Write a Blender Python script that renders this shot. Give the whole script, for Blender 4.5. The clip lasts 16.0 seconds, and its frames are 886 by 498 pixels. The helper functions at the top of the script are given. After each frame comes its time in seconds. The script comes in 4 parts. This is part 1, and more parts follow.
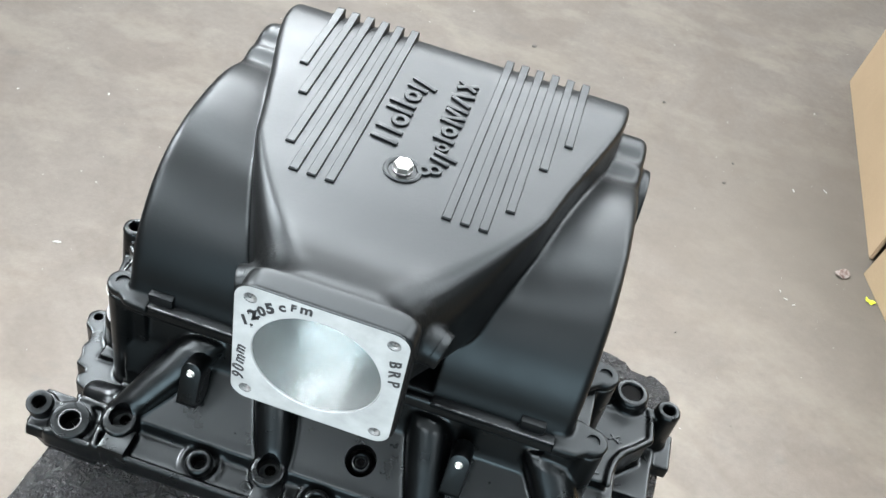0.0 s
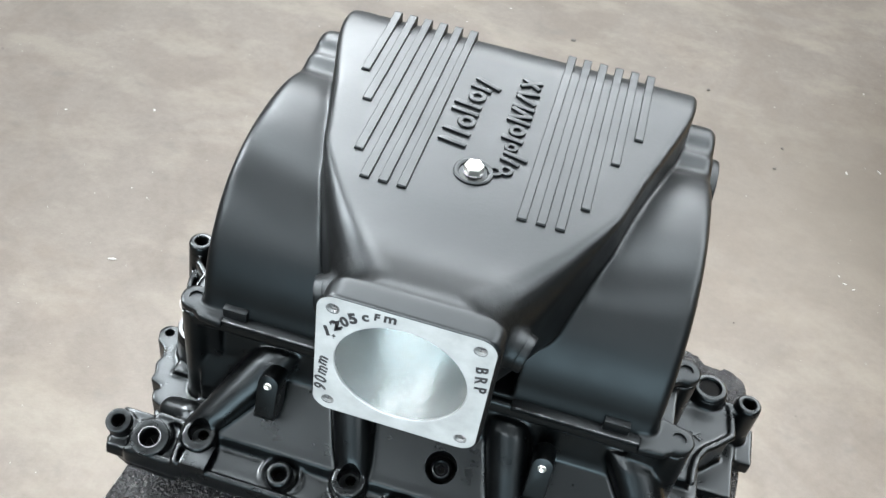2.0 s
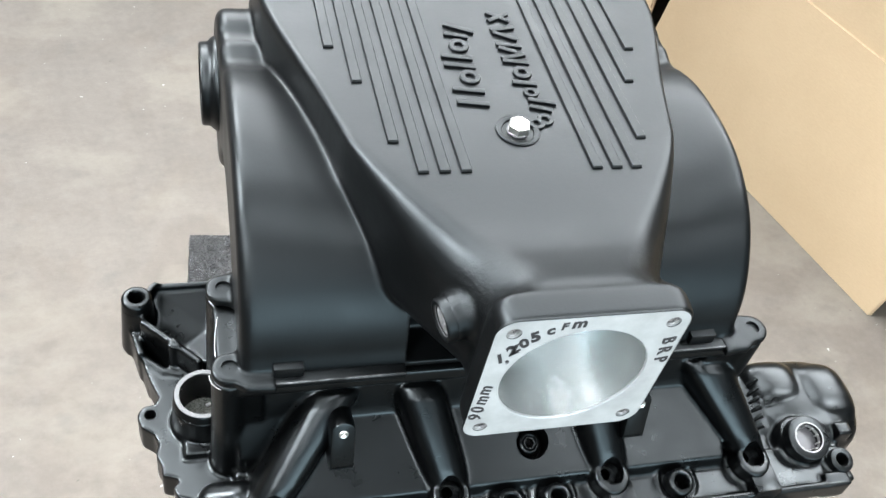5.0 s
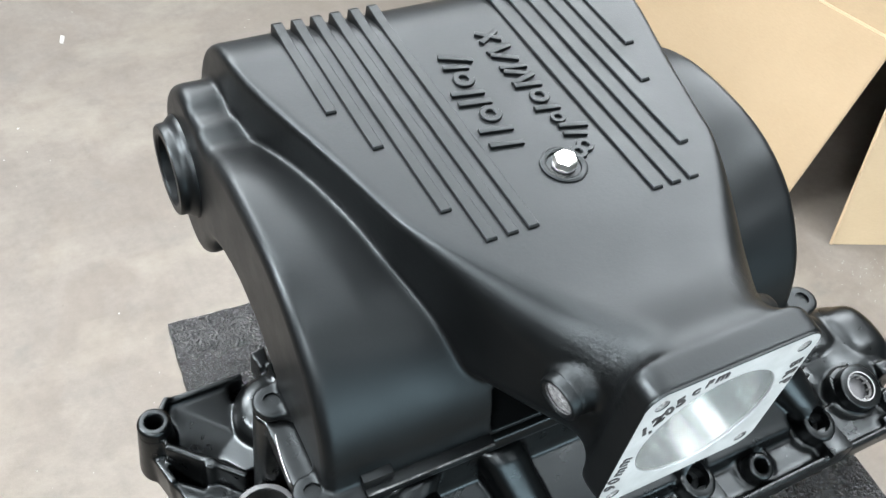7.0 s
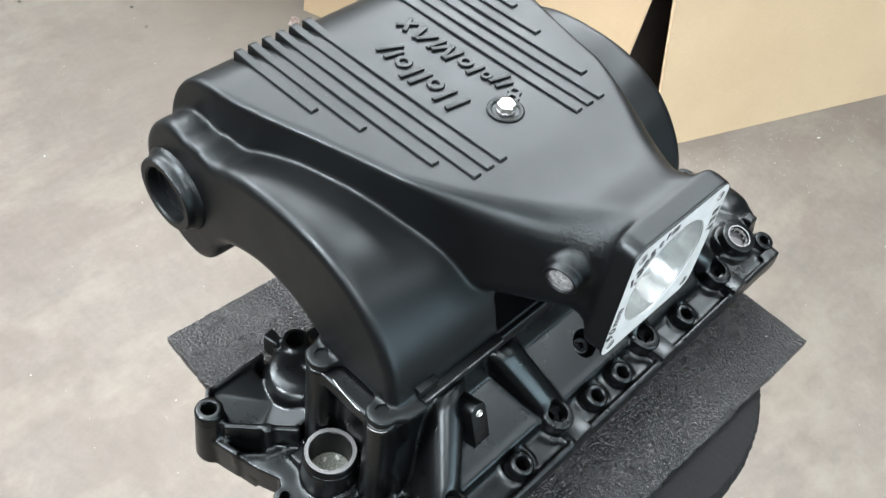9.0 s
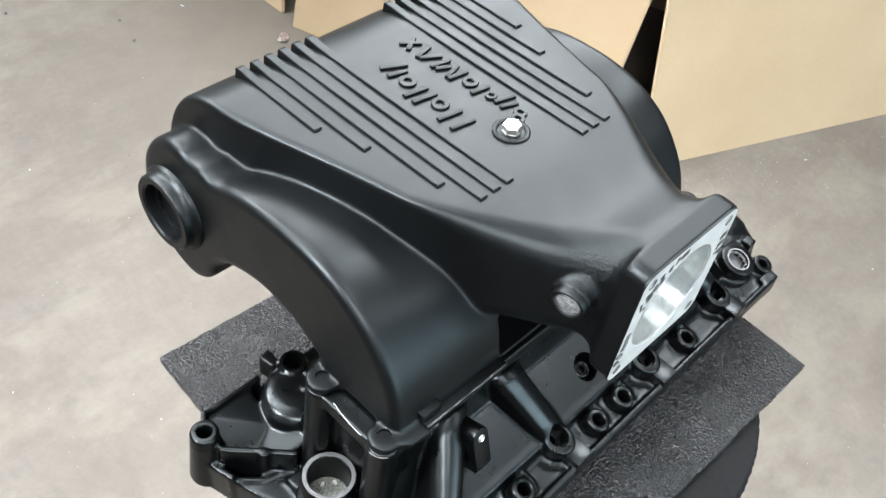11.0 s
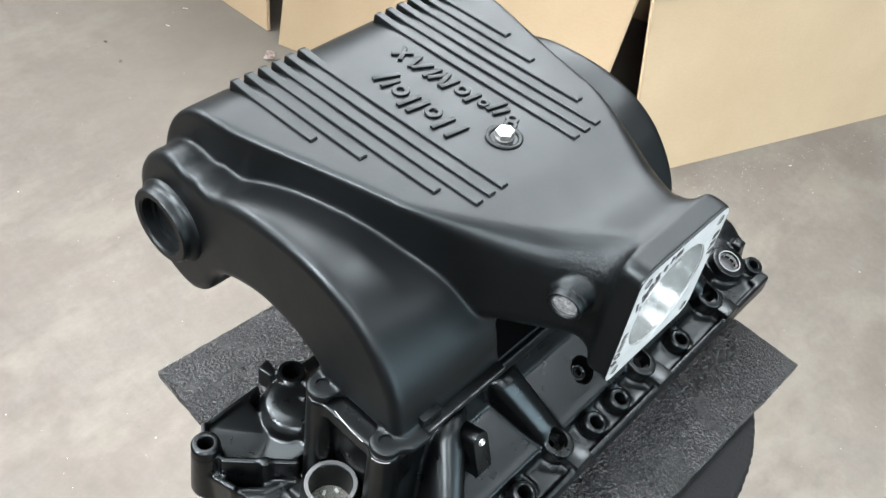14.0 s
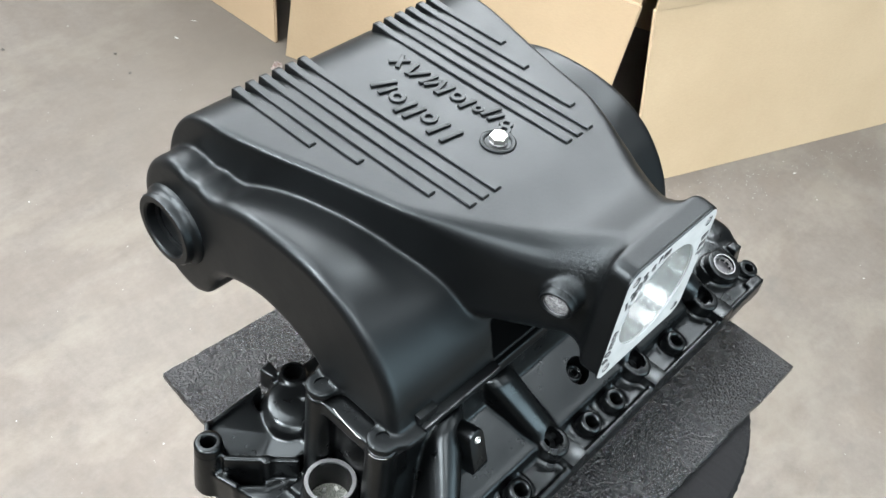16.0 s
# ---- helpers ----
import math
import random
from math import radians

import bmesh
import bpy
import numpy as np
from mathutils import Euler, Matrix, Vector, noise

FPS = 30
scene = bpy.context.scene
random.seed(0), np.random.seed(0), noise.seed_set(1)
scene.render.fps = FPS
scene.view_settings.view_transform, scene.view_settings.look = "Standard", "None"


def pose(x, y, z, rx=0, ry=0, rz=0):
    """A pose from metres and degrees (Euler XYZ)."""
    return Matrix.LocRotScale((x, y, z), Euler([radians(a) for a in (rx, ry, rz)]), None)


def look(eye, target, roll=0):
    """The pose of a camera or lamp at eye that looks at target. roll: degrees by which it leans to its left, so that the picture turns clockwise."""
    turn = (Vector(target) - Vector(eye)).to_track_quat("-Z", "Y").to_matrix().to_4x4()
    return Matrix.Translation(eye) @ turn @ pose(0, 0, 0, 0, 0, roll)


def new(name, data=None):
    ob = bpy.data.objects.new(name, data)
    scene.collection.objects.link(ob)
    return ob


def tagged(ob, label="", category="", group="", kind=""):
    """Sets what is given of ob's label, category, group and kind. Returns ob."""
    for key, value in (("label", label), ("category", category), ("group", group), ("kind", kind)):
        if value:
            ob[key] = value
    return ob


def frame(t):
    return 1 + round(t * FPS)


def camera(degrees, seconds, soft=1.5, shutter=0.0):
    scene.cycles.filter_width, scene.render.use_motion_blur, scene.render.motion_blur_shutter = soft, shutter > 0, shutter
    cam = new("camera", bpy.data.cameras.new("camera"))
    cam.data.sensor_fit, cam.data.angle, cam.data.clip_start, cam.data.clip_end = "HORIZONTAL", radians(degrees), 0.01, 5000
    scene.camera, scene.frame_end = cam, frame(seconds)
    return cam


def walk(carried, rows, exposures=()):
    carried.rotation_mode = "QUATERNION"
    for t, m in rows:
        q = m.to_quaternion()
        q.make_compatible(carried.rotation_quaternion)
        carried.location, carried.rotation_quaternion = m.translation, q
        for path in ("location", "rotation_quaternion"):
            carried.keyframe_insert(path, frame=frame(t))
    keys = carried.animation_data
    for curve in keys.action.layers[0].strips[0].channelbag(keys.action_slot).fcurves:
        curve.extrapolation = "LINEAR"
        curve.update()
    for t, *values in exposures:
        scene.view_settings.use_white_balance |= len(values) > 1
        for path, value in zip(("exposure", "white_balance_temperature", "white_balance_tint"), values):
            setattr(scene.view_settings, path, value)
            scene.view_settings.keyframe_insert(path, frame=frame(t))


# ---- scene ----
cam = camera(49.82, 16.0)
PATH = [
    (0, 0.0916, -0.4608, 1.5599, 44.50, -10.44, 15.43),
    (0.5, 0.0963, -0.4599, 1.5615, 44.55, -10.40, 15.34),
    (1, 0.0946, -0.4593, 1.5633, 44.50, -9.51, 16.16),
    (1.5, 0.0833, -0.4642, 1.5611, 44.61, -9.50, 16.04),
    (2, 0.0649, -0.4594, 1.5505, 44.53, -6.98, 15.23),
    (2.5, 0.0347, -0.4399, 1.5366, 43.32, -6.81, 13.81),
    (3, -0.0046, -0.3851, 1.5020, 42.41, -7.08, 12.33),
    (3.2, -0.0254, -0.3671, 1.4809, 42.40, -6.98, 11.29),
    (5.3, -0.2583, -0.3687, 1.5094, 42.00, -9.12, -14.83),
    (5.5, -0.2853, -0.3666, 1.5217, 42.16, -8.66, -16.01),
    (6, -0.3074, -0.3524, 1.5234, 42.63, -8.40, -18.91),
    (6.5, -0.2993, -0.2752, 1.4914, 43.14, -6.79, -23.79),
    (7, -0.3043, -0.2374, 1.4885, 40.82, -7.33, -27.32),
    (7.5, -0.3300, -0.2456, 1.5090, 40.66, -5.55, -33.78),
    (8, -0.4002, -0.2349, 1.5367, 40.67, -5.21, -40.18),
    (8.5, -0.4535, -0.2456, 1.5481, 40.65, -5.12, -42.97),
    (9, -0.4777, -0.2576, 1.5625, 42.09, -5.85, -45.31),
    (9.2, -0.4827, -0.2571, 1.5631, 42.54, -6.62, -45.47),
    (11.5, -0.4809, -0.2366, 1.5543, 43.26, -6.99, -45.62),
    (12, -0.4800, -0.2368, 1.5575, 43.19, -6.73, -45.25),
    (12.5, -0.4877, -0.2332, 1.5508, 43.20, -6.98, -45.41),
    (13, -0.4964, -0.2286, 1.5527, 43.54, -7.26, -45.88),
    (13.5, -0.4944, -0.2343, 1.5551, 44.14, -6.56, -46.34),
    (14, -0.4946, -0.2412, 1.5550, 44.26, -6.67, -47.15),
    (14.5, -0.4948, -0.2509, 1.5567, 44.28, -6.38, -47.11),
    (15, -0.4977, -0.2544, 1.5588, 44.61, -6.49, -47.35),
    (15.5, -0.5014, -0.2532, 1.5662, 44.59, -6.90, -47.30),
    (16, -0.5008, -0.2613, 1.5645, 44.89, -6.09, -46.86),
]
walk(cam, [(t, pose(x, y, z, rx, ry, rz)) for t, x, y, z, rx, ry, rz in PATH])

# ---- world and light ----
world = bpy.data.worlds.new("world")
scene.world = world
world.use_nodes = True
world.node_tree.nodes["Background"].inputs[0].default_value = (0.75, 0.87, 1.0, 1)
world.node_tree.nodes["Background"].inputs[1].default_value = 0.15


def added_ceiling_lamp(x, y, z, sx, sy, power, colour=(0.965, 1.0, 1.03), aim=None, spread=75):
    """An added, unseen light panel under the ceiling; with aim it is tilted towards the workplace and throws a narrower
    beam.
    """
    data = bpy.data.lights.new("added_ceiling_light", "AREA")
    data.shape, data.size, data.size_y, data.energy, data.color = "RECTANGLE", sx, sy, power, colour
    ob = new("added_ceiling_light", data)
    ob.matrix_world = pose(x, y, z)
    if aim is not None:
        data.spread = radians(spread)
        ob.matrix_world = look((x, y, z), aim)
    return tagged(ob, "large white ceiling light panel, unseen and added", "light", "ceiling lights")


WORK = (0.0, 0.0, 1.0)
# tilted panels added to brighten the castings more than the floor round them
for x, y, sx, sy, power in ((-0.6, 2.9, 1.7, 1.6, 20), (0.75, 3.05, 1.5, 1.1, 18), (2.2, 1.8, 1.5, 1.5, 34), (-2.6, 0.75, 1.0, 1.1, 38), (-1.9, -1.5, 1.2, 1.2, 18), (0.2, -0.6, 1.3, 0.5, 7), (-0.1, 0.95, 2.4, 0.9, 24)):
    added_ceiling_lamp(x, y, 3.1, sx, sy, power, aim=WORK, spread=50 if x < -1.5 else 75)
# unseen panels added to light the floor, the boxes and the casting fronts
for x, y, sx, sy, power in ((-1.4, 3.2, 0.8, 0.8, 330), (1.7, 3.3, 0.8, 0.8, 80), (1.9, -2.4, 1.4, 1.2, 80), (-0.6, -2.9, 0.8, 0.8, 90), (1.9, 0.2, 0.7, 0.7, 95), (-0.2, 4.6, 0.8, 0.8, 150), (-1.2, 1.7, 0.5, 0.5, 65)):
    added_ceiling_lamp(x, y, 3.25, sx, sy, power)

# daylight through an unseen gateway in the south wall, assumed from bluish reflections
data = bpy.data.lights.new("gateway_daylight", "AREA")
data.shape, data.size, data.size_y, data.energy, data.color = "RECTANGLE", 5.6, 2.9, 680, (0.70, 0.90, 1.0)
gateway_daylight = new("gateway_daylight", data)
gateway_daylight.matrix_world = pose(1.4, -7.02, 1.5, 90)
tagged(gateway_daylight, "pale blue daylight in an unseen, assumed gateway", "light")

# ---- materials ----
def material(name, base, rough=0.5, metal=0.0, spec=0.5):
    m = bpy.data.materials.new(name)
    m.use_nodes = True
    b = m.node_tree.nodes["Principled BSDF"]
    b.inputs["Base Color"].default_value = (*base, 1)
    b.inputs["Roughness"].default_value = rough
    b.inputs["Metallic"].default_value = metal
    b.inputs["Specular IOR Level"].default_value = spec
    return m


def noise_node(m, scale, detail=4.0, rough=0.6, stretch=(1, 1, 1)):
    n = m.node_tree.nodes
    co, mp, no = n.new("ShaderNodeTexCoord"), n.new("ShaderNodeMapping"), n.new("ShaderNodeTexNoise")
    mp.inputs["Scale"].default_value = stretch
    no.inputs["Scale"].default_value, no.inputs["Detail"].default_value, no.inputs["Roughness"].default_value = scale, detail, rough
    m.node_tree.links.new(co.outputs["Object"], mp.inputs["Vector"])
    m.node_tree.links.new(mp.outputs["Vector"], no.inputs["Vector"])
    return no.outputs["Fac"]


def ramp(m, fac, stops):
    r = m.node_tree.nodes.new("ShaderNodeValToRGB")
    m.node_tree.links.new(fac, r.inputs["Fac"])
    e = r.color_ramp.elements
    while len(e) < len(stops):
        e.new(0.5)
    for el, (p, c) in zip(e, stops):
        el.position, el.color = p, (*c, 1) if len(c) == 3 else c
    return r.outputs["Color"]


def mixed(m, a, b, fac=None, kind="MIX", amount=0.5):
    x = m.node_tree.nodes.new("ShaderNodeMix")
    x.data_type, x.blend_type = "RGBA", kind
    x.inputs["Factor"].default_value = amount
    if fac is not None:
        m.node_tree.links.new(fac, x.inputs["Factor"])
    for socket, v in ((x.inputs[6], a), (x.inputs[7], b)):
        if isinstance(v, tuple):
            socket.default_value = (*v, 1)
        else:
            m.node_tree.links.new(v, socket)
    return x.outputs[2]


def to(m, socket, name):
    m.node_tree.links.new(socket, m.node_tree.nodes["Principled BSDF"].inputs[name])


def bump(m, fac, strength, distance):
    n = m.node_tree.nodes
    b = n.new("ShaderNodeBump")
    b.inputs["Strength"].default_value, b.inputs["Distance"].default_value = strength, distance
    m.node_tree.links.new(fac, b.inputs["Height"])
    old = n["Principled BSDF"].inputs["Normal"]
    if old.is_linked:
        m.node_tree.links.new(old.links[0].from_socket, b.inputs["Normal"])
    m.node_tree.links.new(b.outputs["Normal"], old)


def grey(v):
    return (v, v, v)


# satin black coating on the upper casting
SATIN = material("satin_black_coating", (0.01, 0.0105, 0.011), 0.4, 0.0, 0.205)
to(SATIN, ramp(SATIN, noise_node(SATIN, 22, 5), [(0.3, (0.0006, 0.0007, 0.0008)), (0.7, (0.0010, 0.0011, 0.0012))]), "Base Color")
to(SATIN, ramp(SATIN, noise_node(SATIN, 40, 6), [(0.3, grey(0.36)), (0.5, grey(0.40)), (0.75, grey(0.44))]), "Roughness")
bump(SATIN, noise_node(SATIN, 650, 3), 0.10, 0.0006)
bump(SATIN, noise_node(SATIN, 45, 3), 0.025, 0.002)
bump(SATIN, noise_node(SATIN, 240, 2), 0.04, 0.001)

# dressed weld beads on both shoulders of the neck: a coarse ground texture
nodes, links = SATIN.node_tree.nodes, SATIN.node_tree.links
tc, sp, ab, cb = nodes.new("ShaderNodeTexCoord"), nodes.new("ShaderNodeSeparateXYZ"), nodes.new("ShaderNodeMath"), nodes.new("ShaderNodeCombineXYZ")
ab.operation = "ABSOLUTE"
links.new(tc.outputs["Object"], sp.inputs[0])
links.new(sp.outputs[0], ab.inputs[0])
links.new(ab.outputs[0], cb.inputs[0])
links.new(sp.outputs[1], cb.inputs[1])
links.new(sp.outputs[2], cb.inputs[2])
away = nodes.new("ShaderNodeVectorMath")
away.operation = "DISTANCE"
away.inputs[1].default_value = (0.058, -0.052, 0.142)
links.new(cb.outputs[0], away.inputs[0])
near = nodes.new("ShaderNodeMapRange")
near.inputs["From Min"].default_value, near.inputs["From Max"].default_value = 0.032, 0.010
links.new(away.outputs["Value"], near.inputs["Value"])
grain = nodes.new("ShaderNodeMath")
grain.operation = "MULTIPLY"
links.new(near.outputs[0], grain.inputs[0])
links.new(noise_node(SATIN, 190, 5, 0.7), grain.inputs[1])
bump(SATIN, grain.outputs[0], 0.4, 0.003)

SATIN.node_tree.nodes["Principled BSDF"].inputs["Specular Tint"].default_value = (0.86, 0.96, 1.0, 1)

# glossier black on the lower casting
GLOSS = material("gloss_black_coating", (0.0005, 0.00055, 0.0006), 0.26, 0.0, 0.23)
to(GLOSS, ramp(GLOSS, noise_node(GLOSS, 60, 5), [(0.3, grey(0.26)), (0.75, grey(0.36))]), "Roughness")
bump(GLOSS, noise_node(GLOSS, 30, 3), 0.05, 0.004)
bump(GLOSS, noise_node(GLOSS, 600, 3), 0.08, 0.0006)
bump(GLOSS, noise_node(GLOSS, 110, 4), 0.04, 0.002)

GLOSS.node_tree.nodes["Principled BSDF"].inputs["Coat Weight"].default_value = 0.04
GLOSS.node_tree.nodes["Principled BSDF"].inputs["Coat Roughness"].default_value = 0.2

GLOSS.node_tree.nodes["Principled BSDF"].inputs["Specular Tint"].default_value = (0.86, 0.96, 1.0, 1)

# flat black for hole bottoms: the shade down there is put into the colour
HOLE = material("hole_shade_black", (0.003, 0.003, 0.003), 0.8, 0.0, 0.05)

# milled aluminium
MILLED = material("milled_aluminium", (0.82, 0.83, 0.83), 0.42, 0.5)
to(MILLED, ramp(MILLED, noise_node(MILLED, 60, 5), [(0.3, (0.33, 0.34, 0.34)), (0.7, (0.44, 0.45, 0.45))]), "Base Color")
to(MILLED, ramp(MILLED, noise_node(MILLED, 30, 5), [(0.3, grey(0.45)), (0.7, grey(0.6))]), "Roughness")
bump(MILLED, noise_node(MILLED, 400, 4, 0.6, (1, 1, 6)), 0.04, 0.0005)

HONED = material("honed_aluminium_bore", (0.88, 0.89, 0.88), 0.27, 0.9)
to(HONED, ramp(HONED, noise_node(HONED, 28, 3, 0.5), [(0.3, (0.50, 0.53, 0.53)), (0.7, (0.74, 0.76, 0.76))]), "Base Color")

tan = HONED.node_tree.nodes.new("ShaderNodeTangent")
tan.direction_type, tan.axis = "RADIAL", "Y"
to(HONED, tan.outputs["Tangent"], "Tangent")
HONED.node_tree.nodes["Principled BSDF"].inputs["Anisotropic"].default_value = 0.85
HONED.node_tree.nodes["Principled BSDF"].inputs["Anisotropic Rotation"].default_value = 0.25

ZINC = material("zinc_plated_steel", (0.83, 0.82, 0.77), 0.33, 1.0)
bump(ZINC, noise_node(ZINC, 500, 3), 0.1, 0.0005)
DARKSTEEL = material("dark_grey_steel", (0.10, 0.10, 0.105), 0.45, 0.8)
bump(DARKSTEEL, noise_node(DARKSTEEL, 300, 4), 0.3, 0.001)
WORN = material("worn_black_edge", (0.3, 0.3, 0.3), 0.4, 0.6)
to(WORN, ramp(WORN, noise_node(WORN, 90, 6, 0.7), [(0.38, (0.008, 0.008, 0.009)), (0.54, (0.07, 0.073, 0.076)), (0.72, (0.19, 0.195, 0.2))]), "Base Color")
bump(WORN, noise_node(WORN, 300, 4), 0.4, 0.001)
DULL = material("dull_grey_metal", (0.22, 0.22, 0.22), 0.5, 0.5)
bump(DULL, noise_node(DULL, 300, 4), 0.3, 0.001)
CASTEND = material("bare_cast_end", (0.1, 0.1, 0.1), 0.55, 0.3)
to(CASTEND, ramp(CASTEND, noise_node(CASTEND, 420, 5, 0.7), [(0.35, (0.035, 0.035, 0.036)), (0.55, (0.15, 0.152, 0.155)), (0.72, (0.36, 0.365, 0.37))]), "Base Color")
bump(CASTEND, noise_node(CASTEND, 420, 4), 0.5, 0.001)
RIM = material("machined_dark_rim", (0.07, 0.071, 0.073), 0.5, 0.4)
bump(RIM, noise_node(RIM, 300, 4), 0.3, 0.001)
INK = material("black_marker_ink", (0.012, 0.012, 0.014), 0.5)

# floor
CONCRETE = material("worn_concrete", (0.42, 0.40, 0.37), 0.75)
c1 = ramp(CONCRETE, noise_node(CONCRETE, 2.6, 8, 0.62), [(0.30, (0.077, 0.066, 0.055)), (0.44, (0.088, 0.076, 0.064)), (0.56, (0.096, 0.083, 0.070)), (0.72, (0.111, 0.095, 0.078))])
c2 = ramp(CONCRETE, noise_node(CONCRETE, 55, 9, 0.75), [(0.3, grey(0.30)), (0.7, grey(0.68))])
c3 = ramp(CONCRETE, noise_node(CONCRETE, 3.1, 6, 0.62, (1, 1.5, 1)), [(0.50, grey(0.0)), (0.62, grey(0.32)), (0.75, grey(0.0))])
c4 = ramp(CONCRETE, noise_node(CONCRETE, 10, 4, 0.55, (1, 1.5, 1)), [(0.60, grey(0.0)), (0.74, grey(0.4))])
c5 = ramp(CONCRETE, noise_node(CONCRETE, 46, 2, 0.5), [(0.765, grey(0.0)), (0.785, grey(0.8))])
c6 = ramp(CONCRETE, noise_node(CONCRETE, 31, 2, 0.5, (1, 1.4, 1)), [(0.775, grey(0.0)), (0.80, grey(0.7))])
col = mixed(CONCRETE, c1, c2, None, "OVERLAY", 0.30)
c7 = ramp(CONCRETE, noise_node(CONCRETE, 14, 8, 0.7), [(0.3, grey(0.36)), (0.7, grey(0.62))])
col = mixed(CONCRETE, col, c7, None, "OVERLAY", 0.35)
swirl = noise_node(CONCRETE, 2.2, 5, 0.6)
swirl.node.inputs["Distortion"].default_value = 2.2
col = mixed(CONCRETE, col, (0.066, 0.051, 0.038), ramp(CONCRETE, swirl, [(0.40, grey(0.3)), (0.54, grey(0.0))]))
col = mixed(CONCRETE, col, (0.160, 0.143, 0.115), c3)
col = mixed(CONCRETE, col, (0.06, 0.056, 0.05), c4)
col = mixed(CONCRETE, col, (0.30, 0.30, 0.29), c5)
col = mixed(CONCRETE, col, (0.035, 0.033, 0.03), c6)
# a darker brown round patch, uneven by noise, centred where the boxes stand
nodes, links = CONCRETE.node_tree.nodes, CONCRETE.node_tree.links
tc, mp, gr = nodes.new("ShaderNodeTexCoord"), nodes.new("ShaderNodeMapping"), nodes.new("ShaderNodeTexGradient")
gr.gradient_type = "SPHERICAL"
mp.inputs["Location"].default_value, mp.inputs["Scale"].default_value = (-1.20, -2.05, 0), (1.25, 1.35, 1.3)
links.new(tc.outputs["Object"], mp.inputs["Vector"])
links.new(mp.outputs["Vector"], gr.inputs["Vector"])
brown_patch = mixed(CONCRETE, gr.outputs["Fac"], noise_node(CONCRETE, 3.0, 6, 0.6), None, "MULTIPLY", 0.8)
col = mixed(CONCRETE, col, (0.080, 0.068, 0.054), ramp(CONCRETE, brown_patch, [(0.03, grey(0.0)), (0.5, grey(0.75))]))
to(CONCRETE, col, "Base Color")
bump(CONCRETE, noise_node(CONCRETE, 160, 6, 0.7), 0.25, 0.002)

# pressed rubber board
RUBBER = material("pressed_black_rubber", (0.03, 0.03, 0.031), 0.5, 0.0, 0.4)
to(RUBBER, ramp(RUBBER, noise_node(RUBBER, 380, 3, 0.7), [(0.42, (0.002, 0.002, 0.0023)), (0.56, (0.006, 0.0063, 0.0067)), (0.68, (0.030, 0.031, 0.033))]), "Base Color")
to(RUBBER, ramp(RUBBER, noise_node(RUBBER, 18, 4), [(0.3, grey(0.20)), (0.7, grey(0.32))]), "Roughness")
bump(RUBBER, noise_node(RUBBER, 380, 2, 0.5), 1.0, 0.0050)
CARPET = material("black_stool_cover", (0.007, 0.007, 0.0075), 0.9, 0.0, 0.15)
bump(CARPET, noise_node(CARPET, 600, 4, 0.7), 0.9, 0.003)

# cardboard
CARD = material("brown_cardboard", (0.62, 0.44, 0.25), 0.8)
to(CARD, mixed(CARD, ramp(CARD, noise_node(CARD, 3, 5), [(0.3, (0.264, 0.190, 0.114)), (0.7, (0.304, 0.223, 0.138))]),
               ramp(CARD, noise_node(CARD, 90, 6, 0.7, (1, 1, 4)), [(0.3, grey(0.44)), (0.7, grey(0.56))]), None, "OVERLAY", 0.4), "Base Color")
bump(CARD, noise_node(CARD, 120, 4, 0.6, (1, 1, 0.1)), 0.12, 0.001)
CARD_EDGE = material("cut_cardboard_edge", (0.30, 0.215, 0.135), 0.9)
bump(CARD_EDGE, noise_node(CARD_EDGE, 300, 3), 0.6, 0.002)

WALLPAINT = material("pale_grey_wall_paint", (0.11, 0.112, 0.115), 0.7)
bump(WALLPAINT, noise_node(WALLPAINT, 90, 5), 0.1, 0.001)
CEILPAINT = material("grey_ceiling_paint", (0.22, 0.22, 0.22), 0.8)
bump(CEILPAINT, noise_node(CEILPAINT, 90, 5), 0.1, 0.001)
STEELPAINT = material("black_painted_steel", (0.02, 0.02, 0.02), 0.4)
CHALK = material("white_fleck", (0.8, 0.8, 0.78), 0.6)
PALE = material("pale_chip", (0.23, 0.23, 0.22), 0.7)
SPECKLE = material("speckled_metal", (0.4, 0.41, 0.38), 0.5)
to(SPECKLE, ramp(SPECKLE, noise_node(SPECKLE, 900, 3, 0.6), [(0.38, (0.05, 0.05, 0.045)), (0.5, (0.24, 0.245, 0.22)), (0.65, (0.38, 0.39, 0.35))]), "Base Color")
YELLOW = material("yellow_plastic", (0.5, 0.55, 0.03), 0.5)
LEAF = material("dry_scrap", (0.14, 0.09, 0.07), 0.6)
to(LEAF, ramp(LEAF, noise_node(LEAF, 120, 4), [(0.42, (0.10, 0.06, 0.05)), (0.6, (0.20, 0.175, 0.16))]), "Base Color")


# ---- mesh helpers ----
def part(name, bm, mat, parent=None, label="", smooth=True):
    me = bpy.data.meshes.new(name)
    bmesh.ops.recalc_face_normals(bm, faces=bm.faces)
    for f in bm.faces:
        f.smooth = smooth
    bm.to_mesh(me)
    bm.free()
    me.materials.append(mat)
    if smooth:
        me.set_sharp_from_angle(angle=radians(38))
    ob = new(name, me)
    if parent is not None:
        ob.parent = parent
    return tagged(ob, label)


def thing(name, x, y, z, label, category, group="", rz=0.0):
    ob = new(name)
    ob.matrix_world = pose(x, y, z, 0, 0, rz)
    ob.empty_display_size = 0.05
    return tagged(ob, label, category, group)


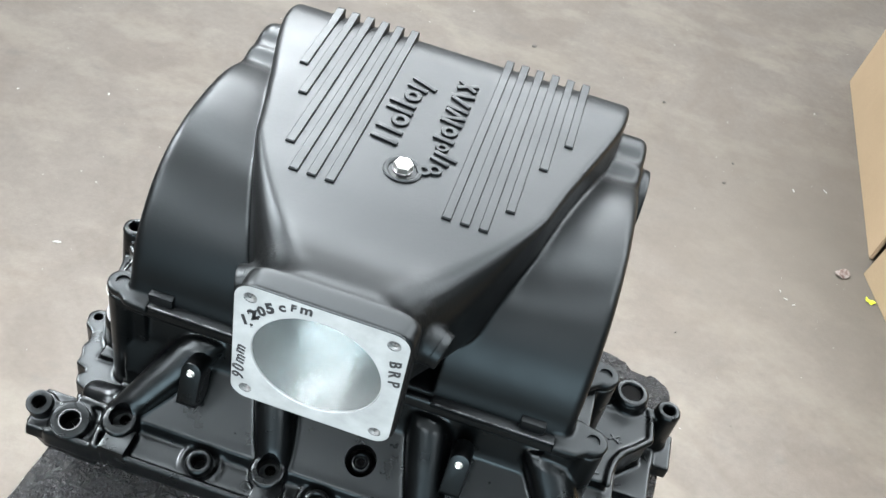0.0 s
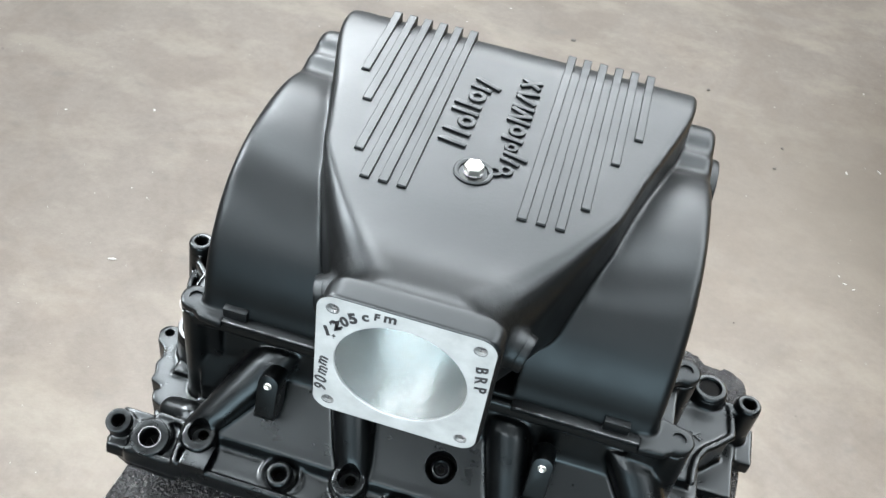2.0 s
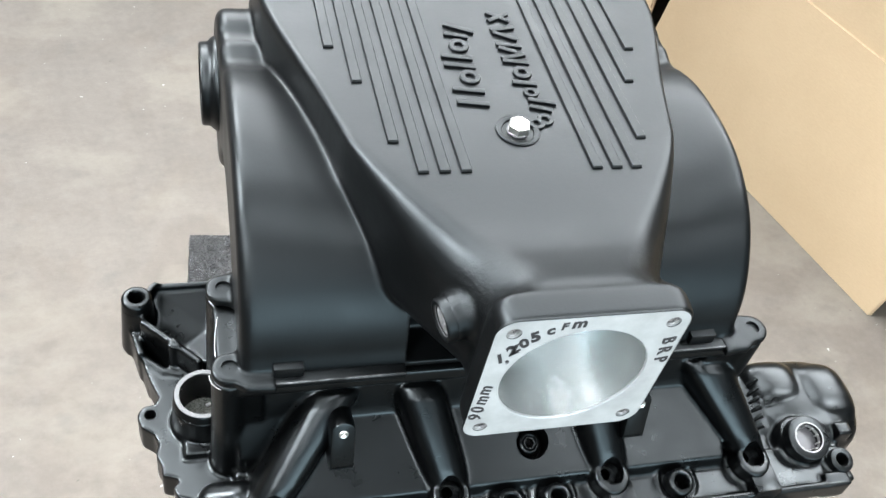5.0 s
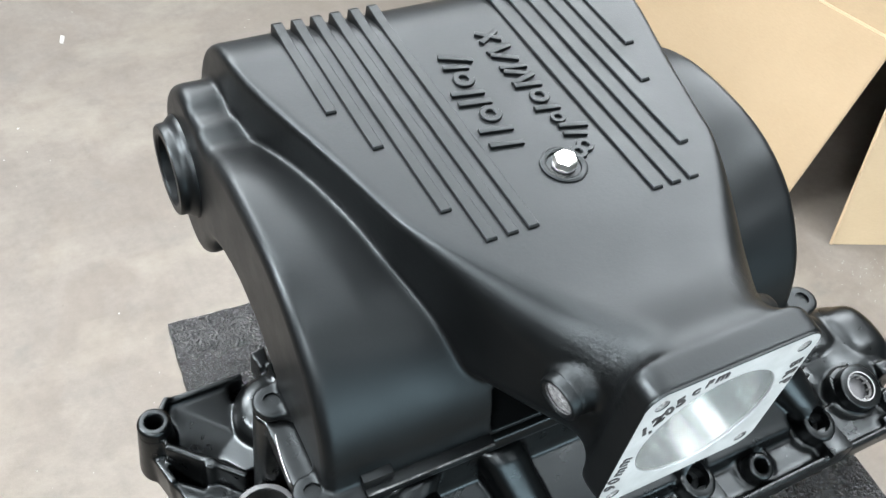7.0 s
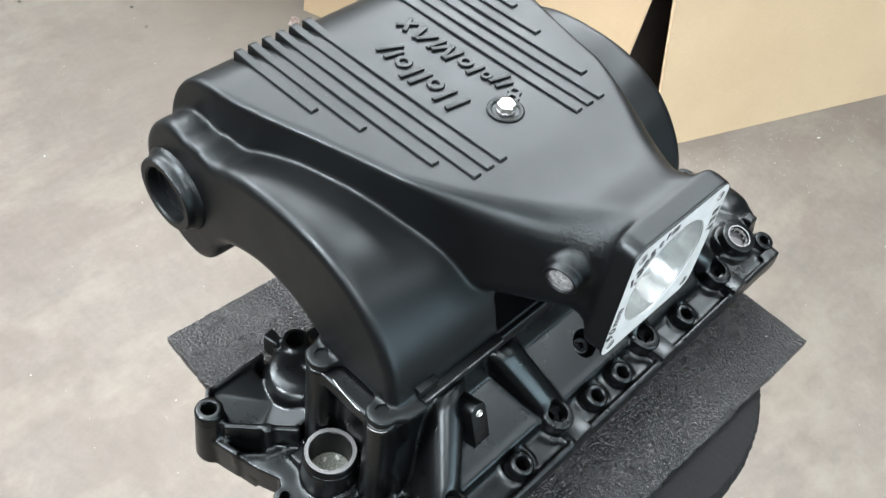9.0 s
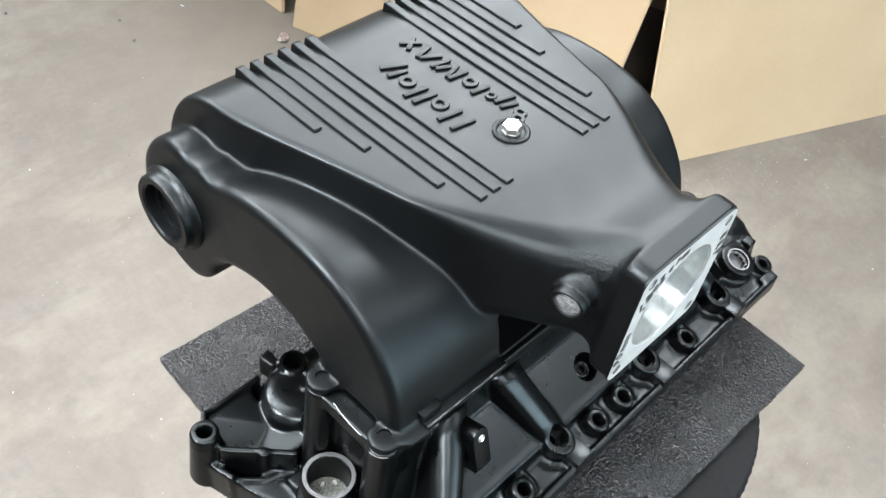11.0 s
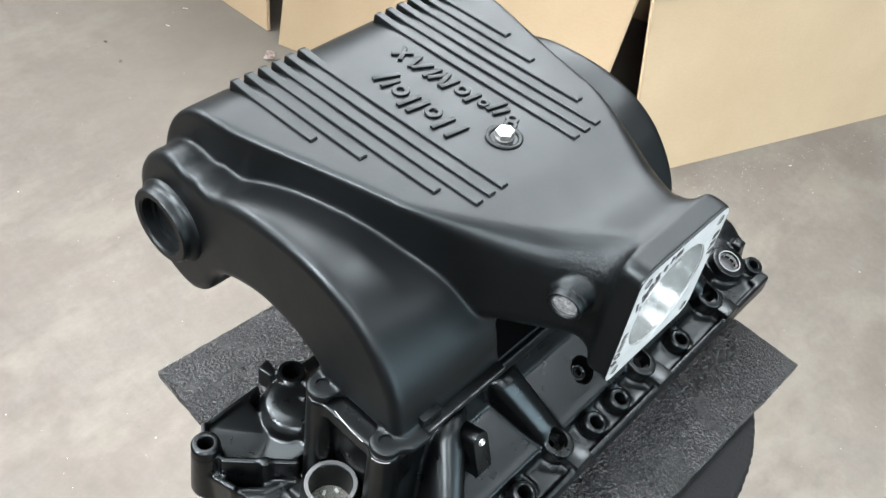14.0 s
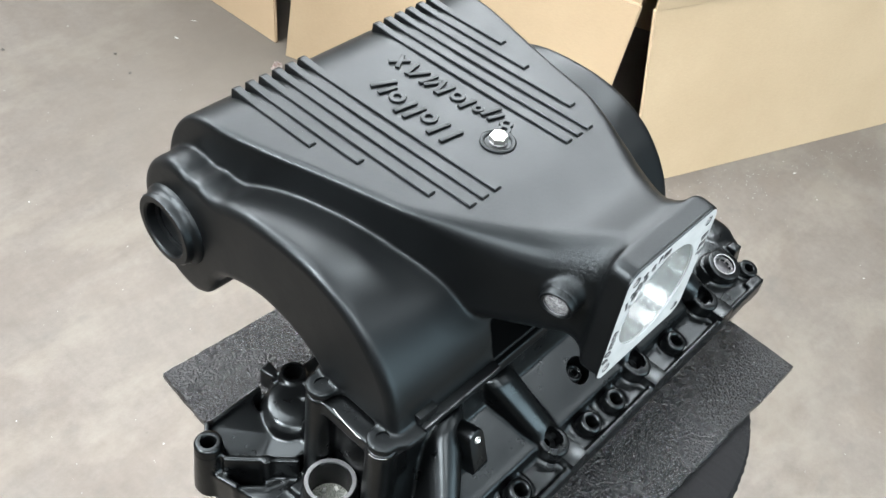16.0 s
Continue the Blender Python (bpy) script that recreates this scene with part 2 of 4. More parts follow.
def loft(bm, rings, closed=False):
    vs = [[bm.verts.new(p) for p in r] for r in rings]
    n = len(vs[0])
    pairs = list(zip(vs, vs[1:])) + ([(vs[-1], vs[0])] if closed else [])
    for a, b in pairs:
        for i in range(n):
            bm.faces.new((a[i], a[(i + 1) % n], b[(i + 1) % n], b[i]))
    if not closed:
        bm.faces.new(vs[0][::-1])
        bm.faces.new(vs[-1])
    return bm


def frame_of(axis):
    a = Vector(axis).normalized()
    u = a.orthogonal().normalized()
    return a, u, a.cross(u)


def lathe(bm, at, axis, rows, n=28):
    """Rows of (radius, height along the axis); a closed profile turned round the axis."""
    a, u, v = frame_of(axis)
    at = Vector(at)
    rings = []
    for i in range(n):
        w = 2 * math.pi * i / n
        d = u * math.cos(w) + v * math.sin(w)
        rings.append([at + a * h + d * r for r, h in rows])
    vs = [[bm.verts.new(p) for p in r] for r in rings]
    k = len(rows)
    for i in range(n):
        p, q = vs[i], vs[(i + 1) % n]
        for j in range(k):
            j2 = (j + 1) % k
            bm.faces.new((p[j], q[j], q[j2], p[j2]))
    return bm


def rod(bm, a, b, ra, rb=None, n=18, steps=5):
    a, b = Vector(a), Vector(b)
    rb = ra if rb is None else rb
    ax, u, v = frame_of(b - a)
    rings = []

    def ring(c, r):
        return [c + (u * math.cos(2 * math.pi * i / n) + v * math.sin(2 * math.pi * i / n)) * r for i in range(n)]
    for k in range(steps):
        w = math.pi / 2 * k / steps
        rings.append(ring(a - ax * ra * math.cos(w), max(ra * math.sin(w), 1e-4)))
    rings.append(ring(a, ra))
    rings.append(ring(b, rb))
    for k in range(steps - 1, -1, -1):
        w = math.pi / 2 * k / steps
        rings.append(ring(b + ax * rb * math.cos(w), max(rb * math.sin(w), 1e-4)))
    return loft(bm, rings)


def block(bm, x0, x1, y0, y1, z0, z1, edge=0.0, m=None):
    vs = bmesh.ops.create_cube(bm, size=1.0)["verts"]
    t = Matrix.LocRotScale(((x0 + x1) / 2, (y0 + y1) / 2, (z0 + z1) / 2), None, (x1 - x0, y1 - y0, z1 - z0))
    bmesh.ops.transform(bm, matrix=t, verts=vs)
    if edge:
        es = {e for v in vs for e in v.link_edges}
        vs = list({v for f in bmesh.ops.bevel(bm, geom=list(es), offset=edge, segments=2, affect="EDGES", profile=0.6)["faces"] for v in f.verts} | {v for v in vs if v.is_valid})
    if m is not None:
        bmesh.ops.transform(bm, matrix=m, verts=vs)
    return bm


def post(bm, x, y, z0, z1, r, r1=None, n=26):
    """An upright round post."""
    return lathe(bm, (x, y, 0), (0, 0, 1), [(1e-4, z0), (r, z0), (r if r1 is None else r1, z1), (1e-4, z1)], n)


def wall(bm, p, q, t, z0, z1):
    """A thin upright wall from p to q in plan."""
    p, q = Vector(p), Vector(q)
    d = (q - p).normalized() * t / 2
    n = Vector((-d.y, d.x))
    c = [p - d + n, p - d - n, q + d - n, q + d + n]
    return loft(bm, [[(v.x, v.y, z) for v in c] for z in (z0, z1)])


def prism_x(bm, pts, x0, x1):
    """A (y, z) outline drawn out along x."""
    return loft(bm, [[(x0, y, z) for y, z in pts], [(x1, y, z) for y, z in pts]])


def spline(pts, n, closed=True):
    """n points along a Catmull-Rom curve through pts."""
    out, k = [], len(pts)
    for i in range(n):
        s = i * k / n
        j, w = int(s), s - int(s)
        p0, p1, p2, p3 = (Vector(pts[(j + d) % k]) for d in (-1, 0, 1, 2))
        out.append(0.5 * (2 * p1 + (p2 - p0) * w + (2 * p0 - 5 * p1 + 4 * p2 - p3) * w * w + (3 * p1 - p0 - 3 * p2 + p3) * w ** 3))
    return out


def inset(pts, d):
    """Moves a closed outline inwards by d."""
    n, out = len(pts), []
    area = sum(pts[i][0] * pts[(i + 1) % n][1] - pts[(i + 1) % n][0] * pts[i][1] for i in range(n))
    s = 1 if area > 0 else -1
    for i in range(n):
        t = (Vector(pts[(i + 1) % n]) - Vector(pts[i - 1])).normalized()
        out.append(Vector(pts[i]) + Vector((-t.y, t.x)) * d * s)
    return out


def cast(name, bm, mat, parent, voxel, rounds, label="", cutter=None, factor=0.5, hollow=None):
    """Fuses overlapping solids into one casting with filleted joins; cutter: a bmesh taken away from it."""
    me = bpy.data.meshes.new(name)
    bmesh.ops.recalc_face_normals(bm, faces=bm.faces)
    bm.to_mesh(me)
    bm.free()
    raw = new(name + "_raw", me)
    r = raw.modifiers.new("fuse", "REMESH")
    r.mode, r.voxel_size, r.adaptivity = "VOXEL", voxel, 0.0
    pre = None
    if hollow is not None:
        hm = bpy.data.meshes.new("hollow")
        bmesh.ops.recalc_face_normals(hollow, faces=hollow.faces)
        hollow.to_mesh(hm)
        hollow.free()
        pre = new("hollow", hm)
        b = raw.modifiers.new("hollow", "BOOLEAN")
        b.operation, b.solver, b.object = "DIFFERENCE", "MANIFOLD", pre
        r = raw.modifiers.new("fuse_again", "REMESH")
        r.mode, r.voxel_size, r.adaptivity = "VOXEL", voxel, 0.0
    s = raw.modifiers.new("fillet", "SMOOTH")
    s.factor, s.iterations = factor, rounds
    cut = None
    if cutter is not None:
        cm = bpy.data.meshes.new("cut")
        bmesh.ops.recalc_face_normals(cutter, faces=cutter.faces)
        cutter.to_mesh(cm)
        cutter.free()
        cut = new("cut", cm)
        b = raw.modifiers.new("cut", "BOOLEAN")
        b.operation, b.solver, b.object = "DIFFERENCE", "MANIFOLD", cut
    bpy.context.view_layer.update()
    made = bpy.data.meshes.new_from_object(raw.evaluated_get(bpy.context.evaluated_depsgraph_get()))
    bpy.data.objects.remove(raw)
    for helper in (cut, pre):
        if helper is not None:
            bpy.data.objects.remove(helper)
    made.name = name
    made.materials.clear()
    made.materials.append(mat)
    for p in made.polygons:
        p.use_smooth = True
    made.set_sharp_from_angle(angle=radians(50))
    ob = new(name, made)
    ob.parent = parent
    return tagged(ob, label)


def carve(ob, cutter):
    """Takes the bmesh cutter away from a finished part."""
    cm = bpy.data.meshes.new("cut")
    bmesh.ops.recalc_face_normals(cutter, faces=cutter.faces)
    cutter.to_mesh(cm)
    cutter.free()
    cut = new("cut", cm)
    cut.parent = ob
    b = ob.modifiers.new("cut", "BOOLEAN")
    b.operation, b.solver, b.object = "DIFFERENCE", "EXACT", cut
    bpy.context.view_layer.update()
    made = bpy.data.meshes.new_from_object(ob.evaluated_get(bpy.context.evaluated_depsgraph_get()))
    ob.modifiers.clear()
    ob.data = made
    bpy.data.objects.remove(cut)


def lettering(name, text, size, m, mat, parent, depth=0.0002, label="", shear=0.0, weight=0.012):
    cu = bpy.data.curves.new(name, "FONT")
    cu.body, cu.size, cu.extrude, cu.shear, cu.offset = text, size, depth, shear, size * weight
    cu.align_x, cu.align_y = "CENTER", "CENTER"
    raw = new(name + "_raw", cu)
    bpy.context.view_layer.update()
    me = bpy.data.meshes.new_from_object(raw.evaluated_get(bpy.context.evaluated_depsgraph_get()))
    bpy.data.objects.remove(raw)
    me.materials.clear()
    me.materials.append(mat)
    ob = new(name, me)
    ob.parent, ob.matrix_local = parent, m
    return tagged(ob, label)


# ---- the room ----
def slab(name, x0, x1, y0, y1, z0, z1, mat, label, category):
    ob = part(name, block(bmesh.new(), x0, x1, y0, y1, z0, z1), mat, None, label, False)
    return tagged(ob, "", category, "", "structure")


slab("floor", -6, 6, -7, 7, -0.15, 0, CONCRETE, "worn grey workshop concrete floor with stains", "floor")
slab("ceiling", -6, 6, -7, 7, 3.5, 3.65, CEILPAINT, "plain grey workshop ceiling", "ceiling")
slab("wall_north", -6.2, 6.2, 7, 7.2, 0, 3.5, WALLPAINT, "plain grey painted workshop wall", "wall")
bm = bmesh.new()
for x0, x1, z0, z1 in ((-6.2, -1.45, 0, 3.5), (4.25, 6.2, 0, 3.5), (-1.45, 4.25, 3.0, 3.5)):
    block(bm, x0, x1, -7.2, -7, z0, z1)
tagged(part("wall_south", bm, WALLPAINT, None, "grey painted workshop wall with an unseen, assumed gateway", False), "", "wall", "", "structure")
slab("wall_east", 6, 6.2, -7, 7, 0, 3.5, WALLPAINT, "plain grey painted workshop wall", "wall")
slab("wall_west", -6.2, -6, -7, 7, 0, 3.5, WALLPAINT, "plain grey painted workshop wall", "wall")

J = 0.95  # height of the joint between the two castings
BOARD = J - 0.165  # top of the rubber board

# ---- stool and board ----
stool = thing("work_stool", 0.085, 0.03, 0, "round black covered work stool under the board", "stool")
bm = bmesh.new()
rows = [(1e-4, BOARD - 0.085), (0.218, BOARD - 0.085), (0.228, BOARD - 0.07), (0.230, BOARD - 0.03), (0.225, BOARD - 0.014), (0.212, BOARD - 0.0095), (1e-4, BOARD - 0.0095)]
lathe(bm, (0, 0, 0), (0, 0, 1), rows, 420)
for v in bm.verts:
    if v.co.to_2d().length > 0.2:
        k = 1 + random.uniform(-0.004, 0.004)
        v.co.x, v.co.y, v.co.z = v.co.x * k, v.co.y * k, v.co.z + random.uniform(-0.001, 0.0002)
part("seat", bm, CARPET, stool, "round black padded seat")
part("column", lathe(bmesh.new(), (0, 0, 0), (0, 0, 1), [(1e-4, 0.06), (0.03, 0.06), (0.03, BOARD - 0.085), (1e-4, BOARD - 0.085)], 24), STEELPAINT, stool)
for k in range(5):
    w = 2 * math.pi * k / 5
    bm = rod(bmesh.new(), (0.03 * math.cos(w), 0.03 * math.sin(w), 0.08), (0.24 * math.cos(w), 0.24 * math.sin(w), 0.035), 0.016, 0.012)
    leg = part("leg", bm, STEELPAINT, stool)
    part("foot", lathe(bmesh.new(), (0.24 * math.cos(w), 0.24 * math.sin(w), 0), (0, 0, 1), [(1e-4, 0), (0.02, 0), (0.02, 0.02), (0.012, 0.03), (1e-4, 0.03)], 18), STEELPAINT, leg)

bm = bmesh.new()
corners = [(-0.212, 0.277), (-0.243, -0.148), (0.287, -0.163), (0.308, 0.19), (0.3065, 0.220), (0.302, 0.2305), (0.289, 0.2385), (0.283, 0.2395), (0.2795, 0.2360), (0.262, 0.2378), (0.254, 0.2465), (0.236, 0.2515)]
edge = []
for (ax, ay), (bx, by) in zip(corners, corners[1:] + corners[:1]):
    n = max(4, int(math.hypot(bx - ax, by - ay) / 0.012))
    for k in range(n):
        w = k / n
        j = 0.0006 if k else 0
        edge.append((ax + (bx - ax) * w + random.uniform(-j, j), ay + (by - ay) * w + random.uniform(-j, j)))
loft(bm, [[(x, y, BOARD - 0.009) for x, y in edge], [(x, y, BOARD - 0.0012) for x, y in edge], [(x * 0.996, y * 0.996, BOARD) for x, y in edge]])
board = part("rubber_board", bm, RUBBER, None, "thin black grainy rubber board on the stool")
tagged(board, "", "board")

# ---- upper intake manifold ----
upper = thing("upper_intake_manifold", 0, 0, J, "satin black cast aluminium upper intake manifold bolted on the lower casting", "engine part")

# side outline of the runner housing, (y, z)
PROFILE = [(-0.004, -0.001), (-0.003, 0.02), (0.004, 0.044), (0.018, 0.0675), (0.040, 0.0905), (0.068, 0.1062), (0.100, 0.1140), (0.135, 0.1150), (0.165, 0.1122),
           (0.188, 0.1060), (0.201, 0.1005), (0.210, 0.0982), (0.218, 0.0993), (0.226, 0.1013), (0.234, 0.1003), (0.242, 0.1006), (0.252, 0.1035), (0.266, 0.1025), (0.281, 0.0940), (0.296, 0.079), (0.306, 0.056), (0.306, 0.022), (0.295, -0.010),
           (0.275, -0.030), (0.250, -0.037), (0.232, -0.032), (0.219, -0.017), (0.210, 0.002), (0.196, 0.0165), (0.172, 0.0265), (0.146, 0.031), (0.114, 0.026), (0.088, 0.013), (0.070, -0.001), (0.035, -0.001)]
outline = spline(PROFILE, 210)
HALF = 0.186


def sunk(y, z):
    """How far the top of the housing lies lower beside the plenum."""
    return 0.0095 * float(np.interp(y, (-0.004, 0.02, 0.05, 0.09, 0.13, 0.17, 0.20, 0.23), (0, 0.15, 0.55, 0.95, 1, 0.85, 0.5, 0.25))) * float(np.interp(z, (0.03, 0.06, 0.1), (0, 0.4, 1)))


bm = bmesh.new()
rings = []
for s in (-1, 1):
    steps = [(0.0, 0.0085), (0.0003, 0.0063), (0.0011, 0.0043), (0.0025, 0.0025), (0.0043, 0.0011), (0.0063, 0.0003), (0.0085, 0.0)]
    side = [[(s * (HALF - dx), p.x, p.y) for p in inset(outline, d)] for dx, d in steps]
    inner = [[(s * x, p.x, p.y - sunk(p.x, p.y) * k) for p in outline] for x, k in ((0.172, 0.03), (0.164, 0.13), (0.154, 0.29), (0.144, 0.47), (0.134, 0.66), (0.124, 0.83), (0.112, 0.95), (0.095, 1.0))]
    rings += side + inner if s < 0 else inner[::-1] + side[::-1]
loft(bm, rings)


def section(y, w, top, low, r, n=7):
    r = min(r, w * 0.98, (top - low) * 0.49)
    out = []
    for cx, cz, a in ((w - r, top - r, 0), (-w + r, top - r, 90), (-w + r, low + r, 180), (w - r, low + r, 270)):
        for k in range(n + 1):
            v = radians(a + 90 * k / n)
            out.append((cx + r * math.cos(v), y, cz + r * math.sin(v)))
    return out


# the plenum: a wedge that narrows towards the throttle flange
PLENUM = [(-0.0894, 0.0585, 0.1612, 0.0125), (-0.0715, 0.0585, 0.1612, 0.0125), (-0.0680, 0.0562, 0.1600, 0.0230), (-0.061, 0.0560, 0.1586, 0.032), (-0.052, 0.0590, 0.1556, 0.036), (-0.042,
          0.0645, 0.1522, 0.036), (-0.028, 0.0725, 0.1482, 0.033), (-0.01, 0.081, 0.1452, 0.027), (0.012, 0.091, 0.1441, 0.020), (0.046, 0.1050, 0.1436, 0.0105), (0.074, 0.1155, 0.1428, 0.0055),
          (0.092, 0.1200, 0.1422, 0.005), (0.128, 0.1292, 0.1413, 0.005), (0.172, 0.1420, 0.1404, 0.005), (0.2, 0.1500, 0.1402, 0.005), (0.222, 0.1552, 0.1400, 0.005), (0.236, 0.1572, 0.1397, 0.005),
          (0.248, 0.1580, 0.1384, 0.005), (0.260, 0.1582, 0.1350, 0.005), (0.272, 0.1582, 0.1288, 0.005), (0.283, 0.1582, 0.1192, 0.005), (0.292, 0.1582, 0.1070, 0.005), (0.299, 0.1582, 0.0925, 0.005), (0.304, 0.1580, 0.075, 0.004), (0.3055, 0.1575, 0.064, 0.0015)]


def lid(y):
    """Height of the lid, which falls gently towards the back."""
    return float(np.interp(y, [r[0] for r in PLENUM], [r[2] for r in PLENUM]))


def eased(rows, n):
    """Rows drawn through by a smooth curve, n steps between neighbours."""
    out = []
    for k in range(len(rows) - 1):
        p0, p1, p2, p3 = (rows[min(max(k + d, 0), len(rows) - 1)] for d in (-1, 0, 1, 2))
        for i in range(n):
            w = i / n
            h = p2[0] - p1[0]
            row = [p1[0] + h * w]
            for a, b, c, d in list(zip(p0, p1, p2, p3))[1:]:
                m1 = (c - a) / max(p2[0] - p0[0], 1e-6) * h
                m2 = (d - b) / max(p3[0] - p1[0], 1e-6) * h
                row.append((2 * w ** 3 - 3 * w ** 2 + 1) * b + (w ** 3 - 2 * w ** 2 + w) * m1 + (3 * w ** 2 - 2 * w ** 3) * c + (w ** 3 - w ** 2) * m2)
            out.append(tuple(row))
    return out + [rows[-1]]


def underside(y):
    return float(np.interp(y, (-0.0705, -0.052, 0.046, 0.128), (0.0442, 0.049, 0.050, 0.060)))


loft(bm, [section(y, w, top, underside(y), r) for y, w, top, r in eased(PLENUM, 4)])
# hose stubs beside the neck
for s in (-1, 1):
    lathe(bm, (s * 0.040, -0.0408, 0.1140), (s, -0.20, -0.16), [(1e-4, 0), (0.0215, 0), (0.0190, 0.0160), (0.0152, 0.0250), (0.0146, 0.0310), (1e-4, 0.0310)], 32)
# joint flange and its lugs
for x, y in ((-0.1925, 0.001), (-0.1925, 0.0695), (0.2035, 0.000), (0.2035, 0.0695)):
    lathe(bm, (x, y, -0.001), (0, 0, 1), [(1e-4, 0), (0.0125, 0), (0.0125, 0.008), (1e-4, 0.008)], 24)
    s = 1 if x > 0 else -1
    ring = [(x - s * 0.002, y - 0.0123), (x - s * 0.010, y - 0.0185), (x - s * 0.030, y - 0.020), (x - s * 0.030, y + 0.018), (x - s * 0.009, y + 0.0150), (x - s * 0.002, y + 0.0123)]
    loft(bm, [[(px, py, z) for px, py in ring] for z in (-0.001, 0.0068)])
hollow = block(bmesh.new(), -0.0725, 0.0725, -0.04, 0.024, 0.006, 0.0445)
cut = bmesh.new()
for x, y in ((-0.1925, 0.001), (-0.1925, 0.0695), (0.2035, 0.000), (0.2035, 0.0695)):
    lathe(cut, (x, y, -0.02), (0, 0, 1), [(1e-4, 0), (0.0055, 0), (0.0055, 0.05), (1e-4, 0.05)], 24)
# the throat runs on behind the flange: (y, centre z, half width, half height)
FX, FZ, BORE = -0.002, 0.1027, 0.045
THROAT = [(-0.0884, FZ, 0.045, 0.045), (-0.060, FZ, 0.0449, 0.0449), (-0.048, FZ - 0.0015, 0.0446, 0.0432), (-0.036, FZ - 0.004, 0.0438, 0.0395), (-0.022, FZ - 0.006, 0.0420, 0.0355), (-0.008, FZ - 0.0065, 0.0375, 0.031), (0.004, FZ - 0.0065, 0.030, 0.0245), (0.011, FZ - 0.0065, 0.020, 0.016), (0.014, FZ - 0.0065, 0.008, 0.006)]


def oval(y, z, a, b):
    return [(FX + a * math.cos(2 * math.pi * i / 96), y, z + b * math.sin(2 * math.pi * i / 96)) for i in range(96)]


loft(cut, [oval(-0.12, FZ, 0.0465, 0.0465)] + [oval(y, z, a + 0.0014, b + 0.0014) for y, z, a, b in THROAT] + [oval(0.020, FZ - 0.0065, 0.008, 0.007)])
for s in (-1, 1):
    lathe(cut, (s * 0.0652, -0.0458, 0.1100), (s, -0.20, -0.16), [(1e-4, 0.0), (0.0104, 0.0), (0.0104, 0.05), (1e-4, 0.05)], 24)
for x in (-0.0475, 0.0475):
    for z in (-0.0475, 0.0475):
        lathe(cut, (FX + x, -0.1, FZ + z), (0, 1, 0), [(1e-4, 0), (0.0046, 0), (0.0046, 0.0215), (1e-4, 0.0215)], 20)
housing = cast("housing", bm, SATIN, upper, 0.0015, 4, "satin black cast plenum and runner housing", cut, 0.5, hollow)

for x0, x1 in ((-0.186, -0.0735), (0.0735, 0.190)):
    part("joint_flange", block(bmesh.new(), x0, x1, -0.0152, 0.006, 0.0002, 0.0060, 0.0017), SATIN, upper, "satin black joint flange")
    part("worn_edge", block(bmesh.new(), x0 + 0.004, x1 - 0.001, -0.0155, -0.0140, 0.0047, 0.0062, 0.0005), WORN, upper, "worn bright edge of the joint flange")
for x, y in ((-0.1925, 0.001), (-0.1925, 0.0695), (0.2035, 0.000), (0.2035, 0.0695)):
    part("lug_plug", post(bmesh.new(), x, y, -0.004, 0.0048, 0.0054), SATIN, upper)

# hose stub collars, each closed by a plug
for s in (-1, 1):
    at, ax = (s * 0.0652, -0.0458, 0.1100), (s, -0.20, -0.16)
    stub = part("hose_stub", lathe(bmesh.new(), at, ax, [(0.0143, 0), (0.0140, 0.0085), (0.0132, 0.0098), (0.0118, 0.0100), (0.0102, 0.0085), (0.0100, 0)], 36), SATIN, upper, "short round hose stub")
    plug = part("plug", lathe(bmesh.new(), at, ax, [(1e-4, 0.0003), (0.0099, 0.0003), (0.0100, 0.0070), (0.0088, 0.0078), (1e-4, 0.0074)], 28), CASTEND, stub, "dull grey cast plug")
    for k in range(2):
        part("thread", lathe(bmesh.new(), at, ax, [(0.0103, 0.0066 + k * 0.0013), (0.0103, 0.0076 + k * 0.0013), (0.0097, 0.0071 + k * 0.0013)], 28), DARKSTEEL, stub)

# throttle flange: rounded square with a round bore and four blind holes
def square_loop(half, r, n=12):
    out = []
    for cx, cz, a in ((half - r, half - r, 0), (-half + r, half - r, 90), (-half + r, -half + r, 180), (half - r, -half + r, 270)):
        for k in range(n):
            v = radians(a + 90 * k / (n - 1))
            out.append((FX + cx + r * math.cos(v), FZ + cz + r * math.sin(v)))
        u = radians(a + 90)
        (px, pz), (dx, dz) = out[-1], (math.cos(u + math.pi / 2), math.sin(u + math.pi / 2))
        out += [(px + dx * (half - r) * 2 * k / 14, pz + dz * (half - r) * 2 * k / 14) for k in range(1, 14)]
    return out


def around(pts, radius):
    return [(FX + radius * math.cos(w), FZ + radius * math.sin(w)) for w in (math.atan2(z - FZ, x - FX) for x, z in pts)]


sq = square_loop(0.0585, 0.0125)
sq2 = square_loop(0.0581, 0.0121)
bm = bmesh.new()
circ_in, circ_a = around(sq, BORE + 0.0006), around(sq, BORE)
loft(bm, [[(x, -0.0884, z) for x, z in sq], [(x, -0.0897, z) for x, z in sq], [(x, -0.090, z) for x, z in sq2], [(x, -0.090, z) for x, z in circ_in], [(x, -0.0896, z) for x, z in circ_a], [(x, -0.0884, z) for x, z in circ_a]], True)
tf = part("throttle_flange_face", bm, MILLED, upper, "bright milled aluminium gasket face", False)
hole = bmesh.new()
for x in (-0.0475, 0.0475):
    for z in (-0.0475, 0.0475):
        lathe(hole, (FX + x, -0.096, FZ + z), (0, 1, 0), [(1e-4, 0), (0.0046, 0), (0.0046, 0.016), (1e-4, 0.016)], 20)
carve(tf, hole)
